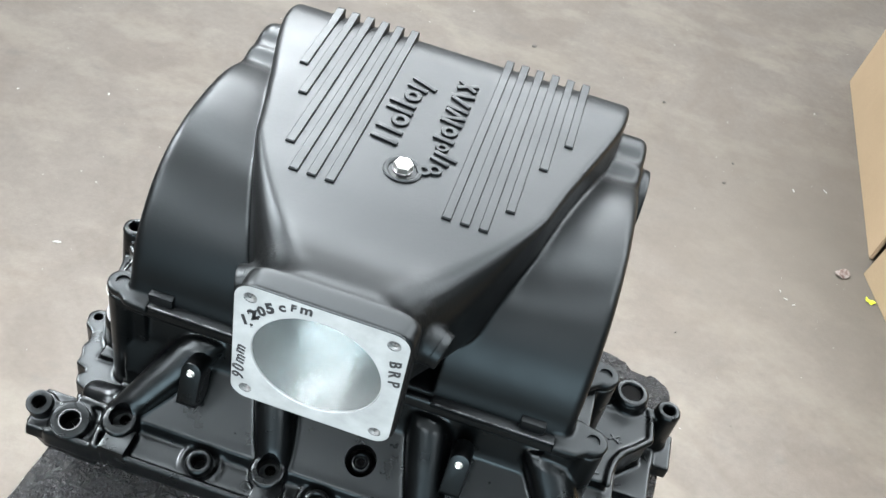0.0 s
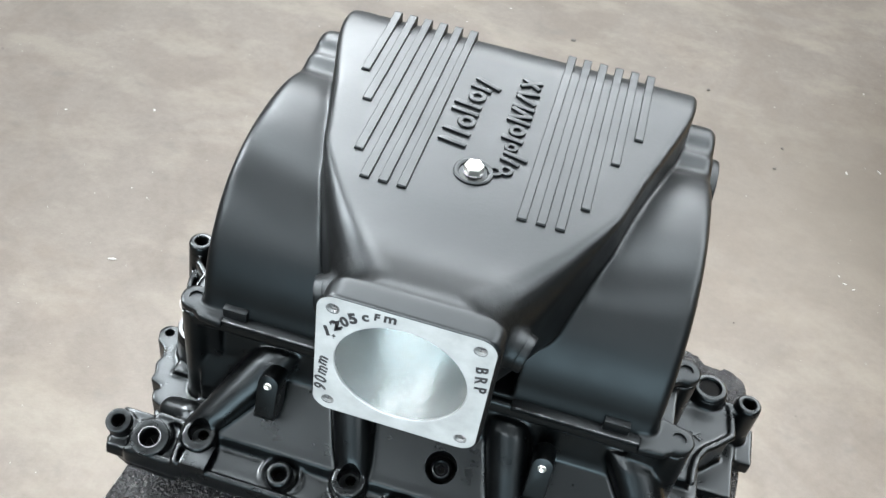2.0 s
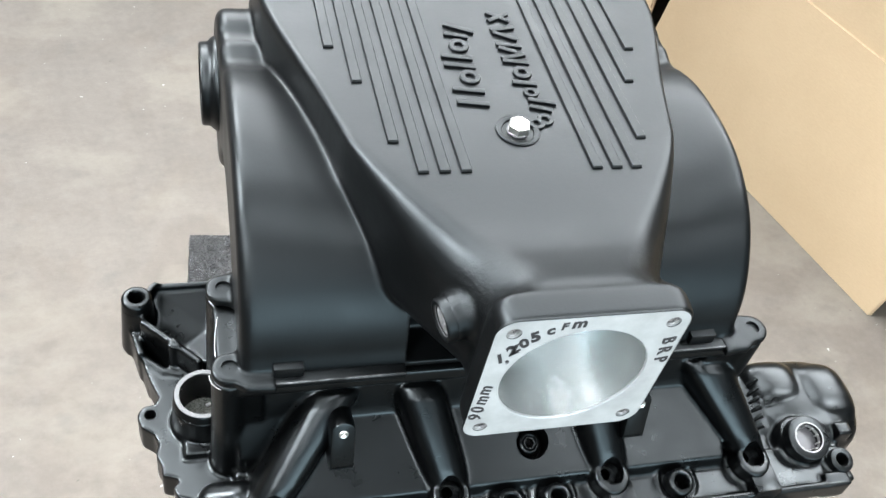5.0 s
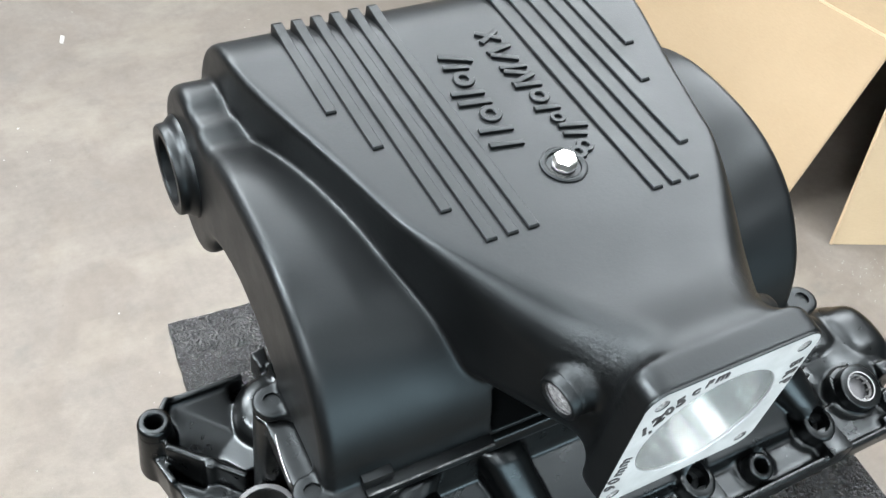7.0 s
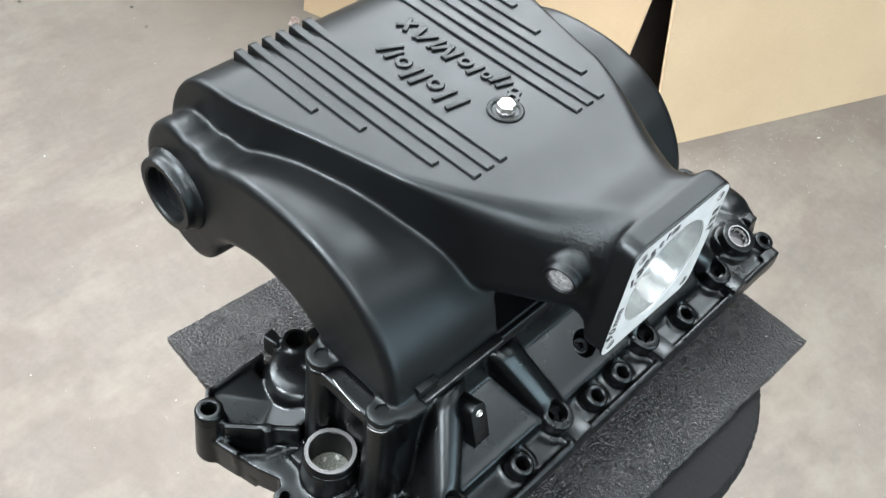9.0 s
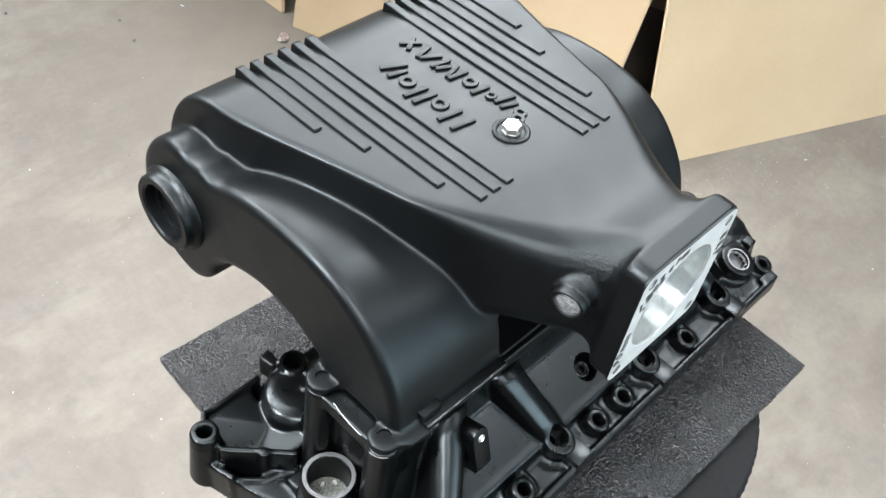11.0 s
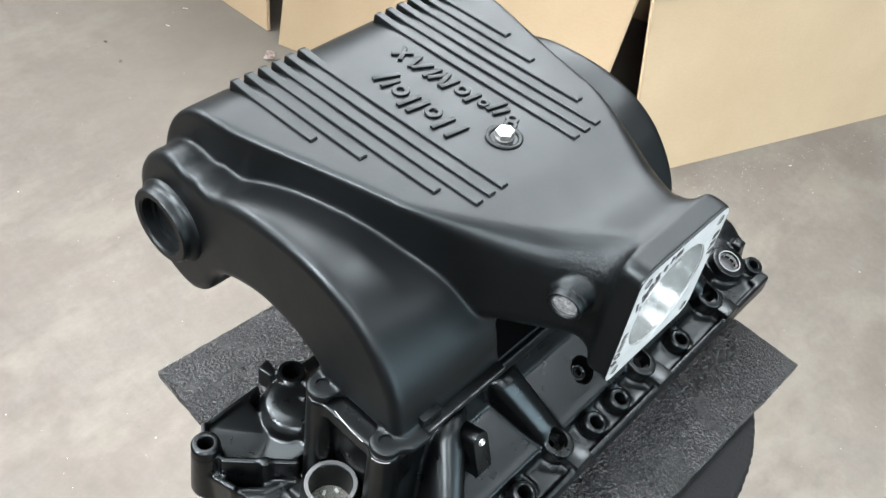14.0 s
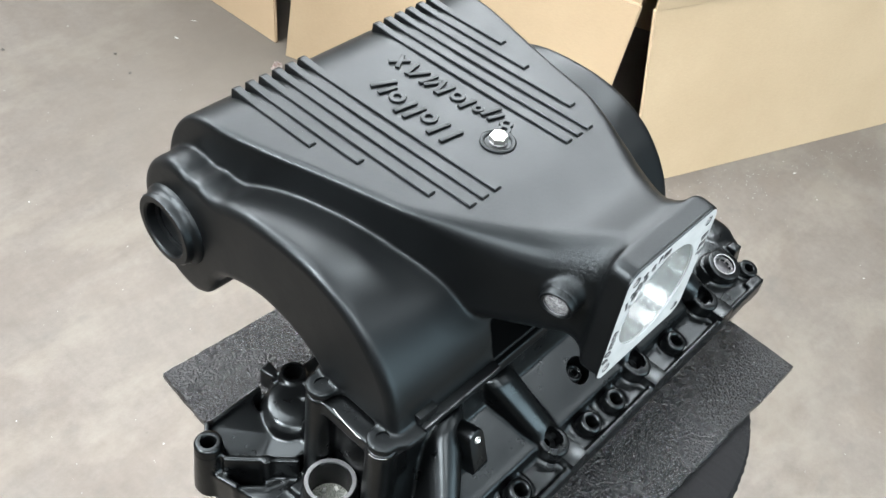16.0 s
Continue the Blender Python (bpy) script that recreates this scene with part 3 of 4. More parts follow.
# only the front of the plate is bare: its rim keeps the black coating
tf.data.materials.append(SATIN)
for p in tf.data.polygons:
    c = p.center
    if p.normal.y > -0.9 and math.hypot(c.x - FX, c.z - FZ) > 0.050:
        p.material_index = 1
for x in (-0.0475, 0.0475):
    for z in (-0.0475, 0.0475):
        bm = lathe(bmesh.new(), (FX + x, -0.0895, FZ + z), (0, 1, 0), [(0.0040, 0.0003), (0.0047, 0.0), (0.0047, 0.0105), (0.0040, 0.0105)], 20)
        hb = part("bolt_hole", bm, DULL, tf, "tapped bolt hole")
        for k in range(4):
            part("thread", lathe(bmesh.new(), (FX + x, -0.0885 + 0.0022 * k, FZ + z), (0, 1, 0), [(0.0041, 0), (0.0041, 0.0014), (0.0034, 0.0007)], 18), DULL, hb)
        part("hole_floor", lathe(bmesh.new(), (FX + x, -0.0792, FZ + z), (0, 1, 0), [(1e-4, 0), (0.0045, 0), (0.0045, 0.0006), (1e-4, 0.0006)], 16), DULL, hb)
bm = bmesh.new()
loft(bm, [oval(*r) for r in THROAT] + [oval(r[0] + 0.001, r[1], r[2] + 0.0008, r[3] + 0.0008) for r in THROAT[::-1]], True)
part("throttle_bore", bm, HONED, tf, "honed bright aluminium throttle bore")
bm = bmesh.new()
loft(bm, [oval(0.0138, FZ - 0.0065, 0.0083, 0.0063), oval(0.0144, FZ - 0.0065, 0.0083, 0.0063)])
part("bore_end", bm, HONED, tf)
# marker writing on the gasket face
R90 = Matrix.Rotation(radians(90), 4, "X")


def on_face(x, z, turn=0.0):
    return Matrix.Translation((x, -0.0902, z)) @ R90 @ Matrix.Rotation(radians(turn), 4, "Z")


for ch, x, z, turn, size in (("1", -0.0530, 0.1272, 24, 0.0118), (",", -0.0489, 0.1268, 25, 0.0100), ("2", -0.0474, 0.1345, 34, 0.0118), ("0", -0.0418, 0.1405, 32, 0.0108), ("5", -0.0366, 0.1458, 26, 0.0120),
                             ("c", -0.0288, 0.1510, 16, 0.0110), ("F", -0.0214, 0.1537, 6, 0.0085), ("m", -0.0130, 0.1556, 4, 0.0112)):
    lettering("marker_writing", ch, size, on_face(x, z, turn), INK, tf, shear=0.12, weight=0.030 if ch in "cFm" else 0.042)
lettering("marker_writing", "Z", 0.0085, on_face(-0.0462, 0.1352, 40), INK, tf, shear=0.3, weight=0.045)
for ch, z in (("9", 0.0668), ("0", 0.0752), ("m", 0.0855), ("m", 0.0960)):
    lettering("marker_writing", ch, 0.0122, on_face(-0.0548, z, 82), INK, tf, shear=0.16, weight=0.014)
for ch, x, z in (("B", 0.0486, 0.1325), ("R", 0.0494, 0.1228), ("P", 0.0503, 0.1130)):
    lettering("marker_writing", ch, 0.0112, on_face(x, z, -84), INK, tf, shear=-0.10, weight=0.022)

# cooling ribs on the lid
def rib(x, y0):
    bm = bmesh.new()
    w, y1, h = 0.0036, 0.2650, 0.0021
    run = [(y, lid(y) + h) for y in (y0 + 0.001, y0 + 0.4 * (0.2 - y0), 0.2, 0.236)]
    side = [(y0, lid(y0) - 0.002), (y0, lid(y0) + h - 0.001)] + run + [(0.250, 0.1424), (y1 - 0.003, 0.1432), (y1, 0.1420), (y1 + 0.001, 0.1290), (y1 - 0.004, 0.1240), (y1 - 0.04, 0.1325)]
    loft(bm, [[(x - w * k, y, z - d) for y, z in side] for k, d in ((1, 0.0006), (0.86, 0), (-0.86, 0), (-1, 0.0006))])
    part("rib", bm, SATIN, upper, "", False)


for s in (-1, 1):
    for k, y0 in enumerate((0.040, 0.040, 0.040, 0.069, 0.131, 0.170)):
        rib(s * (0.0446 + 0.0140 * k), y0)

# raised marks of the maker, as plain bars and rings
def mark_bar(x, y, length, width, lean=0.0):
    """A bar whose length lies across the lid."""
    bm = bmesh.new()
    m = Matrix.Translation((x, y, 0)) @ Matrix.Rotation(radians(lean), 4, "Z")
    width *= 1.15
    block(bm, -length / 2, length / 2, -width / 2, width / 2, lid(y) - 0.001, lid(y) + 0.0021, 0.0006, m)
    part("raised_mark", bm, SATIN, upper)


def mark_ring(x, y, rx, ry):
    bm = bmesh.new()
    n = 24
    rings = []
    for i in range(n):
        w = 2 * math.pi * i / n
        c, q = math.cos(w), math.sin(w)
        rings.append([(x + c * rx * k, y + q * ry * k, z) for k, z in ((1, lid(y) - 0.001), (1, lid(y) + 0.0016), (0.94, lid(y) + 0.0021), (0.50, lid(y) + 0.0021), (0.42, lid(y) + 0.0016), (0.42, lid(y) - 0.001))])
    loft(bm, rings, True)
    part("raised_mark", bm, SATIN, upper)


# first row, close to the left ribs: x -0.036 .. -0.012
mark_bar(-0.0240, 0.1075, 0.023, 0.0038, -9)
mark_bar(-0.0240, 0.1215, 0.023, 0.0038, -9)
mark_ring(-0.0195, 0.1360, 0.0075, 0.0075)
mark_bar(-0.0240, 0.1490, 0.023, 0.0040, -9)
mark_bar(-0.0240, 0.1590, 0.023, 0.0040, -9)
mark_ring(-0.0195, 0.1725, 0.0075, 0.0075)
mark_bar(-0.0190, 0.1850, 0.018, 0.0038, -14)
mark_bar(-0.0150, 0.1935, 0.024, 0.0038, -24)
# second row, close to the right ribs: x 0.010 .. 0.028
mark_ring(0.0150, 0.0850, 0.0060, 0.0058)
mark_ring(0.0225, 0.0890, 0.0060, 0.0058)
mark_bar(0.0230, 0.1010, 0.016, 0.0034, -18)
mark_bar(0.0260, 0.1085, 0.020, 0.0034, -14)
mark_ring(0.0205, 0.1180, 0.0055, 0.0050)
mark_bar(0.0190, 0.1290, 0.018, 0.0038, -9)
mark_ring(0.0205, 0.1410, 0.0070, 0.0068)
for y, lean in ((0.1535, -9), (0.1600, 16), (0.1665, -26), (0.1735, -9), (0.1845, -28), (0.1935, 12), (0.2080, 30), (0.2085, -36)):
    mark_bar(0.0190, y, 0.0195, 0.0036, lean)

# hold-down bolt in its ring
TOP = lid(0.0785)
ring = part("bolt_seat", lathe(bmesh.new(), (0, 0.0785, TOP), (0, 0, 1), [(1e-4, -0.001), (0.0150, -0.001), (0.0150, 0.0014), (0.0140, 0.002), (0.0128, 0.002), (0.0112, 0.0012), (0.0108, 0.0002), (1e-4, 0.0002)], 40), SATIN, upper, "raised round bolt seat")
bolt = part("lid_bolt", lathe(bmesh.new(), (0, 0.0785, TOP + 0.0004), (0, 0, 1), [(1e-4, 0), (0.0076, 0), (0.0076, 0.0010), (0.0071, 0.0014), (1e-4, 0.0014)], 32), DARKSTEEL, upper, "zinc plated hexagon bolt on a dull washer")
bm = bmesh.new()
hexa = [(0.0076 * math.cos(radians(60 * k + 12)), 0.0076 * math.sin(radians(60 * k + 12))) for k in range(6)]
z0 = TOP + 0.0016
loft(bm, [[(x, 0.0785 + y, z0) for x, y in hexa], [(x, 0.0785 + y, z0 + 0.0052) for x, y in hexa], [(x * 0.86, 0.0785 + y * 0.86, z0 + 0.0062) for x, y in hexa]])
part("bolt_head", bm, ZINC, bolt, "", False)

# round ports on the ends of the housing
for s in (-1, 1):
    at = (s * 0.180, 0.262, 0.034)
    port = part("end_port", lathe(bmesh.new(), at, (s, 0, 0), [(1e-4, -0.01), (0.0395, -0.01), (0.0385, 0.007), (0.0365, 0.0100), (0.0346, 0.0118), (0.0340, 0.0140), (0.0340, 0.0172), (0.0326, 0.0190), (0.0272, 0.0190), (0.0255, 0.0172), (0.0252, 0.0090), (0.0215, 0.0080), (0.0210, 0.003), (1e-4, 0.003)], 56),
                SATIN, upper, "round open end port with a raised rim")
    part("port_floor", lathe(bmesh.new(), at, (s, 0, 0), [(1e-4, 0.0025), (0.0208, 0.0025), (0.0208, 0.0038), (1e-4, 0.0038)], 40), HOLE, port)

# cast tabs over the joint
for x in (-0.1545, 0.1545):
    bm = bmesh.new()
    block(bm, x - 0.0102, x + 0.0102, -0.0105, 0.006, 0.0040, 0.0152, 0.0013)
    part("cast_tab", bm, SATIN, upper)

# thin bright gasket line between the castings
pts = [(-0.1975, 0.0500), (-0.1990, 0.0420), (-0.2003, 0.0320), (-0.2010, 0.0220), (-0.2010, 0.0160)]
bm = bmesh.new()
for (ax, ay), (bx, by) in zip(pts, pts[1:]):
    rod(bm, (ax, ay, -0.002), (bx, by, -0.002), 0.0003, n=8)
part("bare_joint_edge", bm, MILLED, upper, "thin bare metal joint edge")

arc = [(-0.1925 + 0.0133 * math.cos(radians(w)), 0.001 + 0.0133 * math.sin(radians(w)), -0.0022) for w in range(178, 245, 8)]
bm = bmesh.new()
for p, q in zip(arc, arc[1:]):
    rod(bm, p, q, 0.0003, n=8)
part("bare_joint_edge", bm, DULL, upper, "thin bare metal joint edge")

# ---- lower intake manifold ----
lower = thing("lower_intake_manifold", 0, 0, J, "glossy black cast lower intake manifold on the rubber board", "engine part")
NOTCH = (-0.166, -0.036, 0.0935, 0.218)  # runner feet along the front
LUGS = ((-0.1925, 0.001), (-0.1925, 0.0695), (0.2035, 0.000), (0.2035, 0.0695))
UP, TILT = (0, 0, 1), (0, -0.28, 1)
# name, foot, axis, outer radius, hole radius, height, depth of the hole
BOSSES = [("flange_bolt_boss", (x, -0.0685, -0.108), TILT, 0.0112, 0.0056, 0.0165, 0.018) for x in (-0.092, 0.010, 0.048, 0.152)]
BOSSES += [("end_ear", (-0.257, 0.1365, -0.112), UP, 0.0122, 0.0058, 0.030, 0.024), ("end_ear", (0.285, 0.132, -0.112), UP, 0.0118, 0.0056, 0.028, 0.024),
           ("plug_boss", (0.247, 0.1355, -0.100), UP, 0.0165, 0.0096, 0.0200, 0.004), ("plug_boss", (0.219, 0.137, -0.104), UP, 0.0115, 0.0080, 0.024, 0.024),
           ("deck_lug", (-0.2495, 0.0475, -0.128), UP, 0.0090, 0.0042, 0.0095, 0.012), ("rear_port", (-0.153, 0.150, -0.110), UP, 0.0120, 0.0102, 0.0180, 0.020),
           ("front_ear", (-0.2335, -0.0665, -0.108), TILT, 0.0108, 0.0056, 0.0205, 0.020), ("front_port", (-0.2040, -0.0715, -0.108), TILT, 0.0160, 0.0088, 0.0165, 0.022),
           ("front_port", (0.2750, -0.0465, -0.104), TILT, 0.0190, 0.0115, 0.0205, 0.010), ("front_ear", (0.302, -0.0665, -0.108), TILT, 0.0105, 0.0054, 0.0150, 0.016),
           ("pipe_plug", (0.033, -0.030, -0.0845), (0, -0.42, 1), 0.0092, 0.0048, 0.0040, 0.007)]
bm = bmesh.new()
# pedestal under the joint
prism_x(bm, [(-0.009, -0.002), (-0.011, -0.014), (0.000, -0.018), (-0.006, -0.050), (-0.018, -0.085), (-0.018, -0.12), (0.10, -0.12), (0.10, -0.085), (0.084, -0.055), (0.079, -0.018), (0.082, -0.002)], -0.187, 0.19)
# valley body with the two inclined aprons, stepped down behind the flange lip
prism_x(bm, [(-0.010, -0.0575), (-0.050, -0.0860), (-0.057, -0.0905), (-0.0605, -0.103), (-0.088, -0.1065), (-0.0885, -0.116), (-0.048, -0.1645), (0.118, -0.1645), (0.1585, -0.116), (0.158, -0.104), (0.14, -0.0965), (0.090, -0.066)], -0.152, 0.196)
prism_x(bm, [(-0.045, -0.105), (-0.088, -0.1065), (-0.0885, -0.116), (-0.048, -0.1645), (0.118, -0.1645), (0.1585, -0.116), (0.115, -0.110)], -0.19, 0.25)
prism_x(bm, [(-0.050, -0.100), (-0.086, -0.1055), (-0.0885, -0.116), (-0.062, -0.140), (-0.045, -0.125)], -0.240, 0.304)
prism_x(bm, [(0.12, -0.092), (0.156, -0.101), (0.1585, -0.116), (0.132, -0.14), (0.115, -0.125)], -0.165, 0.235)
# lip along the front edge
for x0, x1 in ((-0.222, -0.171), (-0.152, -0.040), (-0.021, 0.090), (0.110, 0.214), (0.235, 0.304)):
    prism_x(bm, [(-0.0848, -0.118), (-0.0848, -0.0990), (-0.0870, -0.0975), (-0.0905, -0.0990), (-0.0910, -0.1165)], x0, x1)


def runner(top, foot, w0, w1):
    """A broad arched ridge, from top to foot along its crest, rounded off at both ends."""
    top, foot = Vector(top), Vector(foot)
    d = (foot - top).normalized()
    u = Vector((0, d.z, -d.y)) if d.y < 0 else Vector((0, -d.z, d.y))
    u.normalize()
    rings = []
    for k, lift, grow in ((-0.12, -0.020, 0.5), (-0.07, -0.009, 0.78), (0.0, -0.0015, 0.95), (0.12, 0.0008, 1.0), (0.5, 0.0010, 1.0), (0.85, 0.0005, 1.0), (1.0, -0.0012, 1.0), (1.10, -0.0050, 0.9), (1.17, -0.012, 0.75)):
        c = top.lerp(foot, k) + u * lift
        w = (w0 + (w1 - w0) * k) * grow
        rings.append([c + Vector((a * w, 0, 0)) + u * h for a, h in ((-1.20, -0.045), (-1.13, -0.021), (-1.05, -0.0125), (-0.90, -0.0064), (-0.66, -0.0026), (-0.35, -0.0006), (0, 0.0), (0.35, -0.0006), (0.66, -0.0026), (0.90, -0.0064), (1.05, -0.0125), (1.13, -0.021), (1.20, -0.045))])
    return loft(bm, rings)


# runners, front and rear
NAXIS = (0, -0.20, 1)
for x, top, w in zip(NOTCH, (-0.119, -0.058, 0.076, 0.176), (0.0200, 0.0178, 0.0178, 0.0225)):
    runner((top, -0.009, -0.024), (x, -0.060, -0.0815), w, 0.0152)
    if -0.1 < x < 0.15:
        runner((top, 0.082, -0.024), (x, 0.132, -0.0815), w, 0.0152)
    lathe(bm, (x, -0.0570, -0.1205), NAXIS, [(1e-4, 0), (0.0160, 0), (0.0144, 0.0355), (1e-4, 0.0355)], 28)
    block(bm, x - 0.0055, x + 0.0165, -0.0900, -0.066, -0.118, -0.0935)
# machined shelf beside the joint
for s in (-1, 1):
    block(bm, min(s * 0.17, s * 0.2005), max(s * 0.17, s * 0.2005), 0.008, 0.062, -0.016, -0.0025)
for x, y in LUGS:
    post(bm, x, y, -0.125, -0.002, 0.0138, 0.0122)
    s = 1 if x > 0 else -1
    block(bm, min(x, s * 0.17), max(x, s * 0.17), y - 0.008, y + 0.008, -0.12, -0.003)
# left end: deck with a scalloped edge, deep corner pocket, water passage, elbow
def slab_z(pts, z0, z1):
    return loft(bm, [[(x, y, z) for x, y in pts] for z in (z0, z1)])


slab_z([(-0.254, 0.1005), (-0.250, 0.0985), (-0.238, 0.087), (-0.214, 0.080), (-0.18, 0.078), (-0.18, -0.046), (-0.216, -0.046), (-0.224, -0.036), (-0.219, -0.030), (-0.231, -0.025), (-0.234, -0.017), (-0.229, -0.010), (-0.242, -0.006), (-0.242, 0.003), (-0.246, 0.012), (-0.244, 0.022), (-0.247, 0.030), (-0.2565, 0.037), (-0.2590, 0.046), (-0.2560, 0.053), (-0.246, 0.057), (-0.2430, 0.064), (-0.250, 0.081), (-0.2555, 0.099)], -0.150, -0.1185)
slab_z([(-0.252, 0.085), (-0.258, 0.11), (-0.255, 0.150), (-0.245, 0.160), (-0.15, 0.160), (-0.15, 0.07)], -0.155, -0.141)
block(bm, -0.225, -0.18, 0.005, 0.072, -0.140, -0.112)
post(bm, -0.209, 0.038, -0.15, -0.088, 0.0262, 0.0232)
post(bm, -0.257, 0.1365, -0.146, -0.090, 0.0160, 0.0124)
wall(bm, (-0.252, 0.119), (-0.211, 0.078), 0.0058, -0.145, -0.0915)
post(bm, -0.2295, 0.0945, -0.14, -0.0905, 0.0050)
wall(bm, (-0.252, 0.146), (-0.243, 0.1575), 0.0050, -0.15, -0.092)
wall(bm, (-0.243, 0.1575), (-0.186, 0.1585), 0.0050, -0.15, -0.0945)
wall(bm, (-0.262, 0.128), (-0.256, 0.104), 0.0060, -0.15, -0.112)
wall(bm, (-0.256, 0.104), (-0.238, 0.088), 0.0058, -0.13, -0.1165)
wall(bm, (-0.238, 0.088), (-0.222, 0.083), 0.0058, -0.13, -0.1170)
lathe(bm, (-0.168, 0.1255, 0), (0, 0, 1), [(1e-4, -0.148), (0.0400, -0.148), (0.0375, -0.124), (0.0352, -0.1130), (0.0320, -0.1040), (0.0275, -0.0985), (0.0200, -0.0955), (0.0100, -0.0945), (1e-4, -0.0942)], 56)
tri = ((-0.2235, 0.1165, -0.1205), (-0.2010, 0.131, -0.1105), (-0.18, 0.12, -0.1030), (-0.18, 0.085, -0.1060), (-0.198, 0.088, -0.1120), (-0.208, 0.090, -0.1160))
loft(bm, [[(x, y, -0.146) for x, y, z in tri], [(x, y, z) for x, y, z in tri]])
plane = ((-0.252, 0.150, -0.101), (-0.243, 0.1575, -0.0985), (-0.196, 0.1580, -0.0990), (-0.200, 0.120, -0.1120), (-0.222, 0.094, -0.1260), (-0.245, 0.112, -0.1240))
loft(bm, [[(x, y, -0.148) for x, y, z in plane], plane])
post(bm, -0.153, 0.150, -0.13, -0.0925, 0.0122)
slab_z([(-0.172, 0.175), (-0.159, 0.178), (-0.160, 0.160), (-0.169, 0.158)], -0.12, -0.095)
post(bm, -0.2495, 0.0475, -0.145, -0.119, 0.0098)
rod(bm, (-0.205, -0.034, -0.112), (-0.186, -0.038, -0.104), 0.0125)
# right end: plateau with plug boss, post, and the thermostat hump in front
block(bm, 0.19, 0.288, 0.06, 0.150, -0.150, -0.134)
block(bm, 0.275, 0.306, 0.104, 0.146, -0.152, -0.136)
plateau = [(0.197, 0.036), (0.241, 0.037), (0.2415, 0.050), (0.244, 0.063), (0.250, 0.074), (0.260, 0.083), (0.2735, 0.097), (0.272, 0.120), (0.2690, 0.132), (0.262, 0.148), (0.197, 0.150)]
slab_z(plateau, -0.145, -0.0945)
for p, q in zip(plateau[1:8], plateau[2:9]):
    rod(bm, (*p, -0.0945), (*q, -0.0945), 0.0036, n=12)
post(bm, 0.285, 0.132, -0.145, -0.088, 0.0128, 0.0119)
post(bm, 0.247, 0.1355, -0.13, -0.0840, 0.0210, 0.0168)
post(bm, 0.219, 0.137, -0.13, -0.084, 0.0120)
block(bm, 0.19, 0.30, -0.06, 0.03, -0.150, -0.116)
for x, y, z, a, b, c in ((0.300, -0.006, -0.124, 0.053, 0.046, 0.0300), (0.322, -0.002, -0.118, 0.030, 0.034, 0.0270), (0.278, 0.010, -0.120, 0.030, 0.028, 0.0290), (0.262, -0.004, -0.126, 0.036, 0.042, 0.026)):
    vs = bmesh.ops.create_uvsphere(bm, u_segments=36, v_segments=20, radius=1.0)["verts"]
    for v in vs:
        k = 1.0 / (abs(v.co.x) ** 3 + abs(v.co.y) ** 3 + abs(v.co.z) ** 3) ** (1 / 3)
        v.co = (x + v.co.x * k * a, y + v.co.y * k * b, max(z + v.co.z * k * c, -0.148))
block(bm, 0.312, 0.326, -0.048, -0.036, -0.13, -0.0925)
post(bm, 0.276, -0.046, -0.13, -0.092, 0.0290, 0.0195)
post(bm, 0.302, -0.066, -0.13, -0.098, 0.0112)
block(bm, 0.235, 0.316, -0.083, -0.02, -0.135, -0.1065)
block(bm, 0.282, 0.304, -0.0905, -0.078, -0.12, -0.0975)
# front ears of the left side
post(bm, -0.2335, -0.0665, -0.128, -0.094, 0.0118, 0.0109)
post(bm, -0.2040, -0.0700, -0.125, -0.096, 0.0180, 0.0162)
slab_z([(-0.243, -0.080), (-0.222, -0.0885), (-0.176, -0.0905), (-0.178, -0.046), (-0.236, -0.05)], -0.126, -0.1075)
slab_z([(-0.222, -0.079), (-0.216, -0.0875), (-0.196, -0.0885), (-0.1885, -0.074), (-0.192, -0.060), (-0.206, -0.0535), (-0.222, -0.060)], -0.115, -0.0955)
for p, q in (((-0.208, -0.0505), (-0.184, -0.0520)), ((-0.184, -0.0520), (-0.179, -0.079)), ((-0.179, -0.079), (-0.177, -0.088))):
    wall(bm, p, q, 0.0045, -0.115, -0.0945)
# raised collars round the flange bolts
for x in (-0.092, 0.010, 0.048, 0.152):
    a = Vector(TILT).normalized()
    lathe(bm, Vector((x, -0.0665, -0.108)) + a * 0.001, a, [(0.0125, 0), (0.0182, 0), (0.0172, 0.0070), (0.0152, 0.0072)], 36)
cut = bmesh.new()
lathe(cut, (-0.209, 0.038, -0.116), UP, [(1e-4, 0), (0.0186, 0), (0.0186, 0.08), (1e-4, 0.08)], 40)
for x in NOTCH:
    lathe(cut, (x, -0.0560, -0.1155), NAXIS, [(1e-4, 0), (0.0097, 0), (0.0097, 0.07), (1e-4, 0.07)], 24)
for name, at, axis, ro, ri, h, depth in BOSSES:
    a = Vector(axis).normalized()
    if name == "pipe_plug":
        lathe(cut, Vector(at) - a * 0.010, a, [(1e-4, 0), (0.0132, 0), (0.0132, 0.06), (1e-4, 0.06)], 32)
        continue
    lathe(cut, Vector(at) + a * (h - depth), a, [(1e-4, 0), (ri + 0.0004, 0), (ri + 0.0004, depth + 0.02), (1e-4, depth + 0.02)], 24)
casting = cast("casting", bm, GLOSS, lower, 0.0014, 10, "semi-gloss black cast valley body with runners", cut)

